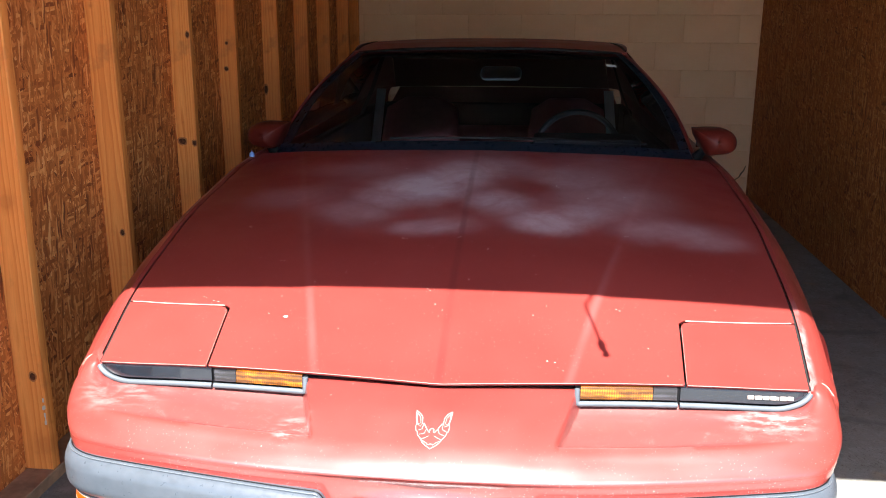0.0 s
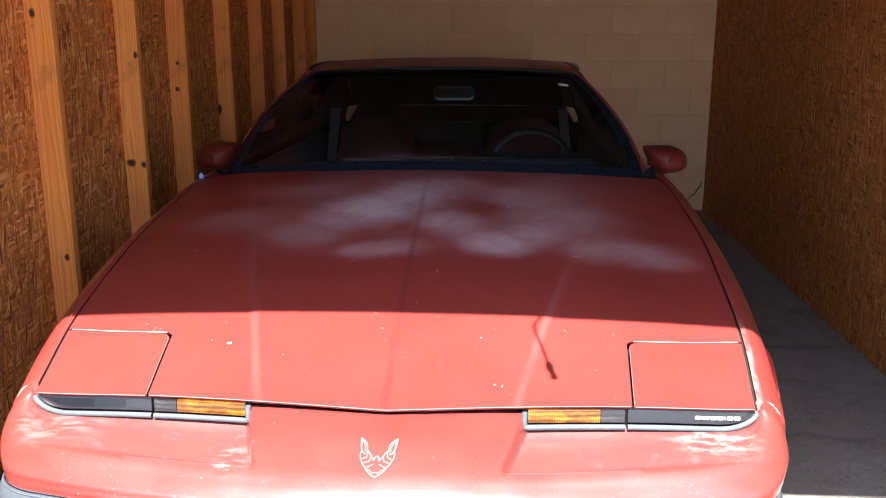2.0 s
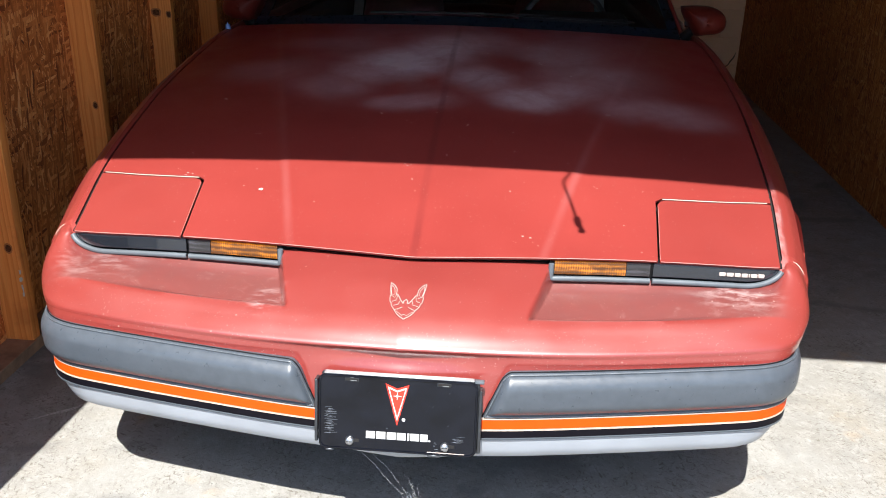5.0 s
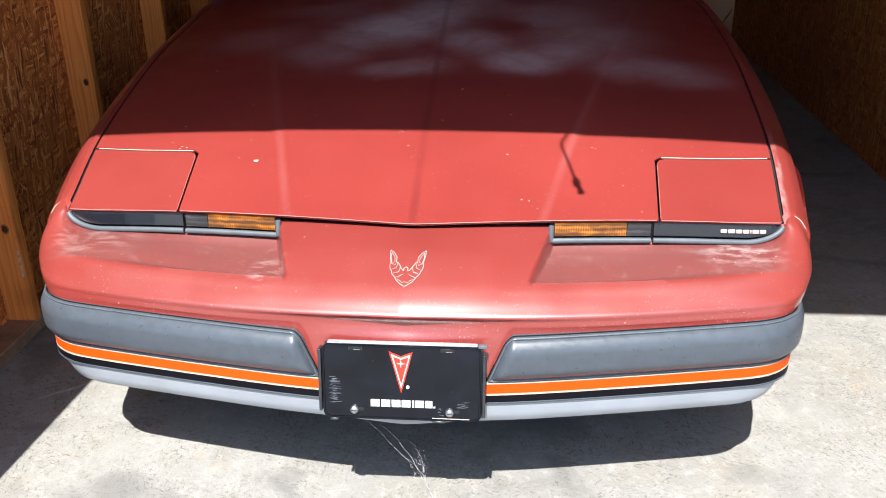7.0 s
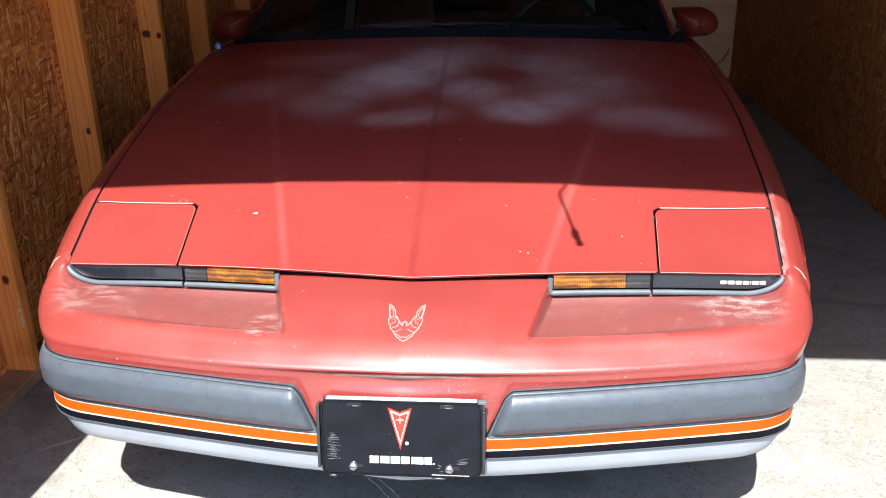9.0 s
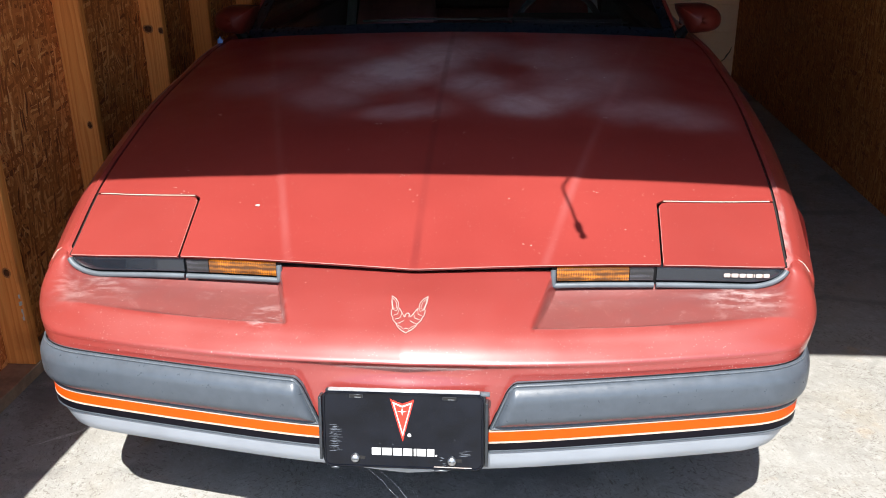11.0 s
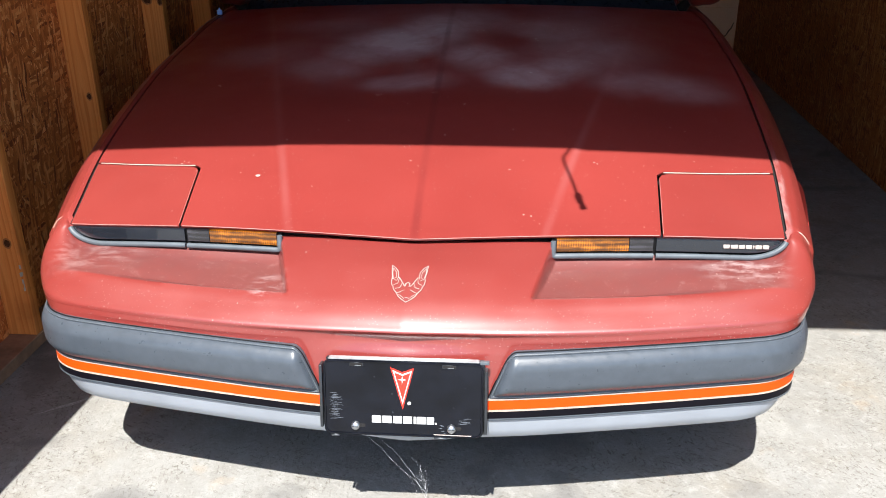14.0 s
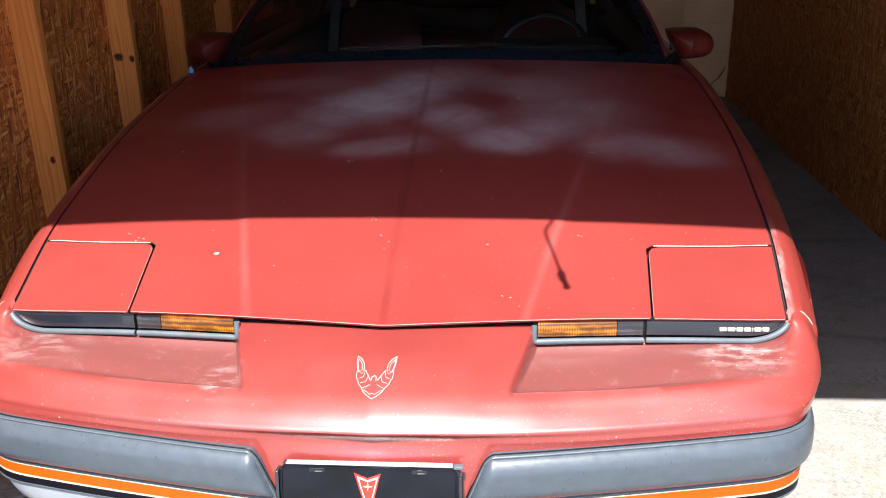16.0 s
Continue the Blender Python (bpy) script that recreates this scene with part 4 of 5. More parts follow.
def plate_sheet(w, h, r, y0, y1):
    """An upright sheet with rounded corners, standing on z = 0."""
    bm = box(-w / 2, w / 2, y0, y1, 0, h)
    bmesh.ops.bevel(bm, geom=[e for e in bm.edges if abs(e.verts[0].co.y - e.verts[1].co.y) > 0.0005], offset=r, segments=5, affect="EDGES", profile=0.5)
    return on_plate(bm)


plate = part("plate_holder", on_plate(box(-0.150, 0.158, 0.004, 0.016, 0.006, PLATE_H + 0.0015, 0.002, 1)), HOLDER, car, "bent zinc plate holder")
sheet = part("plate", plate_sheet(PLATE_W, PLATE_H, 0.015, -0.0005, 0.0025), PLATE, plate, "scuffed black souvenir plate")
hw, r = PLATE_W / 2 - 0.003, 0.013
corner = [(cx + r * math.cos(w), cz + r * math.sin(w)) for cx, cz, w0 in ((hw - r, PLATE_H - 0.003 - r, 0), (-hw + r, PLATE_H - 0.003 - r, 1), (-hw + r, 0.003 + r, 2), (hw - r, 0.003 + r, 3))
          for w in np.linspace(w0 * math.pi / 2, (w0 + 1) * math.pi / 2, 6)]
part("plate_rim", on_plate(tube([(x, -0.0008, z) for x, z in corner + corner[:1]], 0.0020, 6)), PLATE, plate)
part("holder_lip", on_plate(box(-0.144, 0.147, -0.0022, 0.012, PLATE_H + 0.0005, PLATE_H + 0.0034, 0.001, 1)), PALE_ZINC, plate, "top edge with its sun highlight painted pale")
part("holder_lip", on_plate(box(0.148, 0.166, 0.001, 0.012, PLATE_H - 0.004, PLATE_H + 0.0020, 0.001, 1)), SILL, plate, "pale bracket end")
for x, z0, z1 in ((-0.1595, 0.016, 0.146), (0.1605, 0.012, 0.142)):
    part("holder_side", on_plate(box(x - 0.0030, x + 0.0030, -0.006, 0.018, z0, z1, 0.001, 1)), HOLDER, plate, "bent zinc side clip")
for x0, x1 in ((-0.142, -0.126), (0.060, 0.086)):
    part("holder_tab", on_plate(box(x0, x1, -0.002, 0.010, -0.0045, 0.0005, 0.0015, 1)), HOLDER, plate, "bent zinc tab")
for x, z in ((-0.0935, 0.0205), (0.0945, 0.0200)):
    part("screw", on_plate(tube([(x, -0.0090, z), (x, -0.0082, z), (x, -0.0055, z), (x, -0.0005, z)], [0.0015, 0.0060, 0.0085, 0.0090], 16)), DULL_METAL, plate, "bright domed screw head")
    part("screw_slot", on_plate(box(x - 0.0055, x + 0.0055, -0.0094, -0.0080, z - 0.0008, z + 0.0008)), HOLDER, plate)
    part("slot_edge", on_plate(box(x + 0.004, x + 0.019, -0.0011, 0.0, z - 0.0035, z + 0.0035, 0.0004, 1)), VOID, plate, "punched slot beside the screw")
for x in (-0.0895, 0.0895):
    part("slot_edge", on_plate(box(x - 0.0135, x + 0.0135, -0.0012, 0.0, 0.1440, 0.1515, 0.0004, 1)), HOLDER, plate)
    part("slot", on_plate(box(x - 0.0120, x + 0.0120, -0.0018, 0.0, 0.1450, 0.1505, 0.0004, 1)), VOID, plate, "punched slot")
    part("slot_edge", on_plate(box(x - 0.003, x + 0.009, -0.0021, -0.0002, 0.1453, 0.1468)), DULL_METAL, plate)


def flat(points, out, depth, material, parent, name, label=""):
    """A flat printed shape lying on the plate: points are (x, height on the plate)."""
    bm = bmesh.new()
    f = bm.faces.new([bm.verts.new((x, -out, z)) for x, z in points])
    ext = bmesh.ops.extrude_face_region(bm, geom=[f])["geom"]
    bmesh.ops.translate(bm, vec=(0, depth, 0), verts=[g for g in ext if isinstance(g, bmesh.types.BMVert)])
    return part(name, on_plate(bm), material, parent, label, shade=False)


DART = ((-0.0240, 0.1440), (-0.0010, 0.1345), (0.0220, 0.1435), (-0.0005, 0.0570))


def shrunk(k, dz):
    return [(x * k, 0.1110 + (z - 0.1110) * k + dz) for x, z in DART]


flat(shrunk(1.0, 0), 0.0012, 0.001, LOGO_RED, sheet, "dart", "red dart badge")
flat(shrunk(0.82, 0.0005), 0.0017, 0.001, WHITE, sheet, "dart_line")
flat(shrunk(0.66, 0.001), 0.0022, 0.001, LOGO_RED, sheet, "dart_core")
c = (-0.0008, 0.1195)
flat([(c[0] + r * math.cos(w), c[1] + r * math.sin(w)) for r, w in [((0.0090, 0.0020)[k % 2], k * math.pi / 4) for k in range(8)]], 0.0027, 0.0008, WHITE, sheet, "dart_star")
flat([(0.0122 + 0.0036 * math.cos(w), 0.0705 + 0.0036 * math.sin(w)) for w in np.linspace(0, 2 * math.pi, 12)[:-1]], 0.0014, 0.001, WHITE, sheet, "dot")
for x0, x1 in ((-0.0610, -0.0430), (-0.0405, -0.0225), (-0.0198, -0.0022), (0.0, 0.0175), (0.0206, 0.0246), (0.0264, 0.0440), (0.0462, 0.0605)):
    flat([(x0, 0.0275), (x1, 0.0275), (x1, 0.0425), (x0, 0.0425)], 0.0014, 0.001, WHITE, sheet, "name_bar", "white lettering reduced to plain bars")
flat([(0.0622, 0.0275), (0.0658, 0.0275), (0.0658, 0.0310), (0.0622, 0.0310)], 0.0014, 0.001, WHITE, sheet, "name_bar", "white lettering reduced to plain bars")
flat([(0.060, 0.0062), (0.133, 0.0058), (0.133, 0.0070), (0.060, 0.0076)], 0.0032, 0.001, SILVER, sheet, "print_bar", "pale small print reduced to a plain bar")
random.seed(5)
for k in range(70):
    # fine hatched scrapes: a tall patch, a low one, and loose nicks
    if k < 38:
        x0, z0, w = -0.145 + random.uniform(0, 0.010), 0.034 + 0.054 * k / 38 + random.gauss(0, 0.0015), random.uniform(0.008, 0.022) * (1 if k % 9 < 6 else 0.5)
    elif k < 50:
        x0, z0, w = 0.108 + random.uniform(0, 0.014), random.uniform(0.029, 0.041), random.uniform(0.006, 0.016)
    elif k < 58:
        x0, z0, w = 0.068 + random.uniform(0, 0.010), random.uniform(0.008, 0.026), random.uniform(0.003, 0.009)
    else:
        x0, z0, w = random.uniform(-0.13, 0.12), random.uniform(0.012, 0.145), random.uniform(0.001, 0.004)
    tall, tilt = random.uniform(0.00035, 0.0009), random.uniform(-0.0006, 0.0012)
    flat([(x0, z0), (x0 + w, z0 + tilt), (x0 + w * 0.9, z0 + tilt + tall * 0.6), (x0 + w * 0.3, z0 + tall)], 0.0009, 0.0006, SCRAPE, sheet, "scratch")

# ---- bird decal on the nose: plain outlined wings ----


rows_mid = rows[0][:30]


def on_nose(x, h):
    """h: height in metres up the decal, from its foot."""
    d = np.concatenate([[0], np.cumsum([(b - a).length for a, b in zip(rows_mid, rows_mid[1:])])])
    foot = 0.180
    a = np.interp(foot - h, d, np.arange(len(d)))
    i = min(int(a), len(rows_mid) - 2)
    p = rows_mid[i].lerp(rows_mid[i + 1], a - i)
    q = rows_mid[i + 1] - rows_mid[i]
    nrm = Vector((0, q.z, -q.y)).normalized()
    if nrm.z < 0:
        nrm = -nrm
    return Vector((x, p.y + 0.085 * abs(x), p.z - 0.012 * abs(x))) + nrm * 0.0016


def stroke(points, r):
    line = spread([(x, h, 0) for x, h in points], 7 * len(points)) if points[0][0] == 0 else [Vector((*p, 0)) for p in points]
    return tube([on_nose(p.x, p.y) for p in line], r, 5)


DECAL = (  # outline, feathers and tail of one wing: line thickness, then (x, height)
    (0.0011, ((0.0, 0.0), (0.012, 0.006), (0.0205, 0.012), (0.0245, 0.0185), (0.0335, 0.027), (0.035, 0.0335), (0.0385, 0.036), (0.0405, 0.0465), (0.0385, 0.051), (0.0425, 0.068), (0.0436, 0.082))),
    (0.0011, ((0.0436, 0.082), (0.0335, 0.0757), (0.026, 0.066), (0.0252, 0.053), (0.0215, 0.053), (0.0136, 0.042), (0.0087, 0.0357), (0.006, 0.034))),
    (0.0008, ((0.0400, 0.0760), (0.0315, 0.066), (0.0292, 0.0535), (0.0360, 0.0505), (0.0405, 0.0640), (0.0400, 0.0760))),
    (0.0008, ((0.0215, 0.053), (0.0245, 0.040), (0.0335, 0.0365))),
    (0.0008, ((0.0252, 0.053), (0.0285, 0.046), (0.0385, 0.051))),
    (0.0008, ((0.0136, 0.042), (0.018, 0.031), (0.0295, 0.028))),
    (0.0008, ((0.007, 0.026), (0.016, 0.0215), (0.0245, 0.0185))),
    (0.0008, ((0.0, 0.010), (0.006, 0.0075), (0.012, 0.012), (0.020, 0.0155))),
)
decal_bits = []
for sgn in (-1, 1):
    for r, pl in DECAL:
        decal_bits.append(stroke([(sgn * x * 0.84 if x else 1e-6, h * 1.18) for x, h in pl], 0.72 * r))
decal_bits.append(stroke([(-0.005, 0.040), (-0.0045, 0.047), (0.0, 0.051), (0.004, 0.047), (0.003, 0.040)], 0.0009))
part("wing_decal", joined(*decal_bits), SILVER, nose, "pale outlined winged decal")

# ---- body sides ----
WHEELS = ((1.09, 0.315), (3.655, 0.315))
stations = np.unique(np.concatenate([np.linspace(0.36, 1.76, 76), np.linspace(1.76, 4.8, 120)]).round(5))


def flank(sgn):
    rows_ = []
    for y in np.concatenate([[0.335], stations]):
        tuck = y < 0.35
        y0, y = y, max(y, 0.36)
        xe, ze, xs = float(edge_x(y)) + 0.003, float(edge_z(y)), float(side_x(y))
        drop = float(smooth(0.6, 0.36, y))
        t3 = 0.030 * float(smooth(1.0, 0.5, y))
        prof = [(xe, ze - 0.016), (xe, ze - 0.002), (xe + 0.010, ze + 0.001), (xe + (xs - xe) * 0.45, ze - 0.010), (xe + (xs - xe) * 0.8, ze - 0.036), (xs - 0.002, ze - 0.085 * (1 - 0.4 * drop)),
                (xs, 0.62 - 0.085 * drop), (xs + 0.002, 0.54 - 0.035 * drop), (xs - 0.001, 0.488), (xs - 0.010 - 0.3 * t3, 0.45), (xs - 0.016 - 0.5 * t3, 0.40), (xs - 0.03 - t3, 0.34), (xs - 0.04 - 2 * t3, 0.28), (xs - 0.055 - 2 * t3, 0.22), (xs - 0.12, 0.195)]
        fine = []
        for (x0, z0), (x1, z1) in zip(prof, prof[1:]):
            n = 3
            fine += [(x0 + (x1 - x0) * t, z0 + (z1 - z0) * t) for t in np.arange(n) / n]
        fine.append(prof[-1])
        rows_.append([(sgn * (x - 0.02 * tuck), y0, z - 0.025 * tuck) for x, z in fine])

    def open_(i, j):
        p = (np.array(rows_[i][j]) + np.array(rows_[i + 1][j + 1])) / 2
        return all((p[1] - wy) ** 2 + (p[2] - 0.31) ** 2 > 0.345 ** 2 or abs(p[0]) < 0.5 for wy, _ in WHEELS)
    bm = grid(rows_, keep=open_)
    for v in bm.verts:
        for wy, _ in WHEELS:
            d = Vector((0, v.co.y - wy, v.co.z - 0.31))
            if v.is_boundary and 0.30 < d.length < 0.40 and v.co.z > 0.2:
                d = d.normalized() * 0.352
                v.co.y, v.co.z = wy + d.y, 0.31 + d.z
    part("body_side", bm, PAINT_SIDE, car, "red fender, door and rear quarter")
    for wy, _ in WHEELS:
        well = [[(sgn * x, wy + 0.352 * math.cos(a), 0.31 + 0.352 * math.sin(a)) for x in (0.90, 0.55)] for a in np.linspace(-0.33, math.pi + 0.33, 26)]
        part("wheel_arch", grid(well), BLACK, car)


both(flank)
# pale worn strip on the fender top beside the lid
for sgn in (-1, 1):
    seam = [(sgn * (float(edge_x(y)) - 0.0005), y, float(edge_z(y)) - 0.009) for y in np.linspace(0.34, 1.74, 40)]
    part("hood_seam", tube(seam, 0.0030, 6), VOID, car)

# rear deck, tail and floor pan
deck = [[(u * float(edge_x(y)), y, float(edge_z(y)) + 0.012 * (1 - u * u) + 0.016 * (4.8 - y) / 0.62 - 0.02 * max(0, (y - 4.7) / 0.1)) for y in np.linspace(4.18, 4.8, 12)] for u in np.linspace(-1, 1, 17)]
part("rear_deck", grid(deck), PAINT, car)
tail_ = [[(u * float(side_x(4.8)) * w, 4.8 + 0.05 * math.sin(math.pi * k), z) for k, (z, w) in enumerate(((0.915, 0.89), (0.8, 0.97), (0.62, 1.0), (0.45, 0.99), (0.28, 0.95), (0.2, 0.88)))] for u in np.linspace(-1, 1, 17)]
for c_ in tail_:
    for k, p in enumerate(c_):
        c_[k] = (p[0], 4.8 + 0.06 * math.sin(math.pi * k / 5) * (1 - (p[0] / 0.9) ** 4), p[2])
part("tail_panel", grid(tail_), PAINT, car)
for sgn in (-1, 1):
    part("tail_lamp", box(min(sgn * 0.22, sgn * 0.72), max(sgn * 0.22, sgn * 0.72), 4.80, 4.865, 0.66, 0.79, 0.012), RED_LENS, car, "dark red tail lamp")
part("floor_pan", box(-0.80, 0.80, 0.36, 4.76, 0.20, 0.235, 0.005, 1), BLACK, car)
part("front_bulkhead", box(-0.62, 0.62, 0.36, 0.40, 0.22, 0.50, 0.01, 1), VOID, car)

# ---- greenhouse ----
base_y = pch([(0.0, 1.74), (0.4, 1.76), (0.7, 1.80), (0.80, 1.84)])


def base_pt(u):
    x = 0.778 * u
    return Vector((x, float(base_y(abs(x))), 0.893 - 0.030 * u * u))


def head_pt(u):
    x = 0.560 * u
    return Vector((x, 2.285 + 0.07 * u * u, 1.240 - 0.022 * abs(u) ** 2.5))


def screen(u, t, out=0.0):
    p = base_pt(u).lerp(head_pt(u), t)
    p.x += u * abs(u) * 0.034 * math.sin(math.pi * min(1, max(0, t)))
    return p + Vector((0, -0.55, 0.83)) * (0.035 * math.sin(math.pi * t) * (1 - 0.6 * u * u) + out)


shield = part("windscreen", grid([[screen(u, t) for t in np.linspace(0, 1, 16)] for u in np.linspace(-1, 1, 25)]), GLASS, car, "dark raked windscreen")
shield.visible_shadow = False
part("screen_trim", thicken(grid([[screen(u, t, 0.009 + 0.004 * math.sin(math.pi * k / 5)) for k, t in enumerate(np.linspace(-0.030, 0.042, 6))] for u in np.linspace(-1, 1, 30)]), (0, 0.004, -0.006)), SKY_TRIM, car, "black trim along the foot of the windscreen, tinted with reflected sky")
part("screen_trim", tube([screen(u, 1, 0.002) for u in np.linspace(-1, 1, 30)], 0.006, 8), BLACK, car, "black windscreen trim")
for sgn in (-1, 1):
    part("screen_trim", thicken(grid([[screen(sgn * u, t, 0.004) for u in (0.958, 0.972, 0.988, 1.004)] for t in np.linspace(0, 1, 16)]), (0, 0.004, -0.004)), SKY_TRIM, car, "black windscreen trim")
    pil = [[screen(sgn, t, 0.004) + Vector((sgn * 0.008, 0, 0)), screen(sgn, t, 0.006) + Vector((sgn * 0.019, 0.012, 0)), screen(sgn, t, -0.002) + Vector((sgn * 0.032, 0.04, -0.006)), screen(sgn, t, 0) + Vector((sgn * 0.026, 0.075, -0.02))] for t in np.linspace(-0.04, 1.02, 16)]
    part("windscreen_pillar", grid(pil), PAINT_FLAT, car)
# cowl with its slots between hood and glass
cowl = [[(x, float(cowl_y(abs(x))) - 0.012 + t * (float(base_y(min(abs(x), 0.8))) - float(cowl_y(abs(x))) + 0.03), float(hood_z(x, min(float(cowl_y(abs(x))), 1.69))) - 0.020 - 0.006 * t) for t in np.linspace(0, 1, 6)] for x in np.linspace(-0.80, 0.80, 33)]
part("cowl", grid(cowl), BLACK, car, "black cowl panel")
for u0, u1 in ((-0.44, 0.40), (0.10, 0.80)):
    blade = [screen(u, 0.062 + 0.012 * (u - u0), 0.010) for u in np.linspace(u0, u1, 12)]
    part("wiper", tube(blade, 0.0045, 6), HOLDER if u0 < 0 else BLACK, car, "wiper parked along the glass")
ROOF = [(2.285, 0.560, 1.240), (2.5, 0.572, 1.262), (2.8, 0.575, 1.272), (3.1, 0.565, 1.266), (3.3, 0.548, 1.245)]
rf_w, rf_z = pch([(y, w) for y, w, z in ROOF]), pch([(y, z) for y, w, z in ROOF])
roof = [[(u * float(rf_w(y)) * 1.045, y + 0.07 * u * u * float(smooth(2.6, 2.285, y)), float(rf_z(y)) - 0.022 * abs(u) ** 2.5 + 0.004) for y in np.linspace(2.285, 3.3, 22)] for u in np.linspace(-1, 1, 25)]
part("roof", thicken(grid(roof), (0, 0, -0.02)), PAINT_FLAT, car, "dusty red roof")
for sgn in (-1, 1):
    gasket = [(sgn * float(rf_w(y)) * 1.045 * u, y + 0.07 * u * u * float(smooth(2.6, 2.285, y)), float(rf_z(y)) - 0.022 * u ** 2.5 + 0.006) for u, y in zip(np.linspace(0.985, 0.90, 8), np.linspace(2.32, 2.72, 8))]
    part("roof_gasket", tube(gasket, [0.006, 0.006, 0.006, 0.005, 0.005, 0.004, 0.003, 0.001], 6), BLACK, car, "black gasket at the roof panel's edge")
    rail = [(sgn * float(rf_w(y)) * 1.035, y + 0.05, float(rf_z(y)) - 0.030) for y in np.linspace(2.45, 3.22, 14)]
    part("roof_rail", tube(rail, 0.003, 6), BLACK, car)
    belt0 = lambda y: Vector((sgn * (float(edge_x(y)) - 0.012), y, float(edge_z(y)) + 0.002))
    glass_rows = []
    for t in np.linspace(0, 1, 14):
        low = belt0(1.88 + t * 1.47)
        topy = 2.37 + t * 0.91
        high = Vector((sgn * float(rf_w(topy)) * 1.03, topy, float(rf_z(topy)) - 0.02))
        glass_rows.append([low.lerp(high, k) + Vector((sgn * 0.02 * math.sin(math.pi * k), 0, 0)) for k in np.linspace(0, 1, 8)])
    g = part("side_window", grid(glass_rows), DARK_GLASS, car, "closed tinted side window")
    g.visible_shadow = False
    sail = []
    for t in np.linspace(0, 1, 10):
        low = belt0(3.35 + t * 0.85)
        top_ = Vector((sgn * float(rf_w(3.28)) * 1.03, 3.28, float(rf_z(3.28)) - 0.02)).lerp(Vector((sgn * 0.68, 4.2, 0.955)), t)
        sail.append([low.lerp(top_, k) + Vector((sgn * (0.020 - 0.008 * t) * math.sin(math.pi * k), 0, 0)) for k in np.linspace(0, 1, 8)])
    part("rear_pillar", grid(sail), PAINT, car)
    door = [(sgn * (float(side_x(1.86)) + 0.001), 1.86, z) for z in np.linspace(0.26, 0.60, 6)]
    part("door_gap", tube(door, 0.003, 6), VOID, car)
    door = [(sgn * (float(side_x(3.12)) + 0.001), 3.12, z) for z in np.linspace(0.26, 0.62, 6)]
    part("door_gap", tube(door, 0.003, 6), VOID, car)
hatch = [[Vector((u * 0.565, 3.3, 1.249 - 0.022 * abs(u) ** 2.5)).lerp(Vector((u * 0.68, 4.2, 0.962 - 0.008 * u * u)), t) + Vector((0, 0, 0.03 * (1 - u ** 4) * math.sin(math.pi * t))) for t in np.linspace(0, 1, 14)] for u in np.linspace(-1, 1, 19)]
back_glass = part("rear_hatch_glass", grid(hatch), DARK_GLASS, car, "large sloping rear hatch glass")
back_glass.visible_shadow = False

# ---- wheels ----
for wy, r in WHEELS:
    for sgn in (-1, 1):
        at = (sgn * 0.775, wy, 0.313)
        w = part("wheel", turned([(-sgn * 0.10, 0.20), (-sgn * 0.105, 0.27), (-sgn * 0.09, 0.302), (-sgn * 0.05, 0.313), (sgn * 0.05, 0.313), (sgn * 0.09, 0.302), (sgn * 0.105, 0.27), (sgn * 0.10, 0.20)], at, 48), TYRE, car, "worn black tyre on a silver rim")
        part("rim", turned([(sgn * 0.10, 0.20), (sgn * 0.085, 0.19), (sgn * 0.05, 0.17), (sgn * 0.06, 0.07), (sgn * 0.075, 0.05), (sgn * 0.078, 0.001)], at, 40), ALLOY, w, "silver rim")

# ---- door mirrors ----


def mirror(sgn):
    rows_ = []
    cx, cy, cz = 0.857 if sgn > 0 else 0.815, 1.80, 0.926
    edge = ((-0.070, 0.046), (-0.020, 0.049), (0.028, 0.047), (0.060, 0.031), (0.075, 0.004), (0.071, -0.026), (0.046, -0.043), (0.010, -0.047), (-0.024, -0.048), (-0.045, -0.014), (-0.064, 0.022))
    ring_ = spread([(x, z, 0) for x, z in edge + edge[:1]], 45)[:-1]
    for p in ring_:
        rows_.append([(sgn * (cx - 0.004 + p.x * 1.08 * k), cy + d + 0.15 * max(0, p.x), cz + p.y * k) for d, k in [(-0.072 * math.cos(a) ** 0.8, math.sin(a)) for a in np.linspace(0.02, 1.50, 14)] + [(0.03, 1.0), (0.06, 0.98), (0.058, 0.90), (0.05, 0.02)]])
    m = part("door_mirror", grid(rows_, close_u=True), PAINT_MIRROR, car, "red sport door mirror")
    part("mirror_foot", tube([(sgn * 0.80, 1.83, 0.862), (sgn * 0.815, 1.815, 0.885), (sgn * 0.83, 1.80, 0.905)], [0.022, 0.016, 0.018], 10), BLACK, m, "black mirror foot")
    part("mirror_glass", box(min(sgn * 0.80, sgn * 0.890), max(sgn * 0.80, sgn * 0.890), 1.857, 1.861, 0.897, 0.952, 0.002, 1), MIRROR, m)


both(mirror)

# ---- cabin ----
part("cabin_floor", box(-0.70, 0.70, 1.75, 4.1, 0.24, 0.30, 0.01, 1), TUB, car)
for sgn in (-1, 1):
    part("door_card", box(min(sgn * 0.70, sgn * 0.745), max(sgn * 0.70, sgn * 0.745), 1.80, 3.4, 0.25, 0.868, 0.01, 1), TUB, car)
dash = [[(x, y, z - 0.025 * (abs(x) / 0.7) ** 3) for y, z in ((1.80, 0.85), (1.90, 0.877), (2.05, 0.882), (2.13, 0.868), (2.16, 0.83), (2.15, 0.62), (2.12, 0.50))] for x in np.linspace(-0.70, 0.70, 15)]
dashboard = part("dashboard", grid(dash), DASH, car, "dark dashboard")
part("gauge_hood", box(0.20, 0.62, 2.0, 2.20, 0.855, 0.905, 0.018), DASH, dashboard)


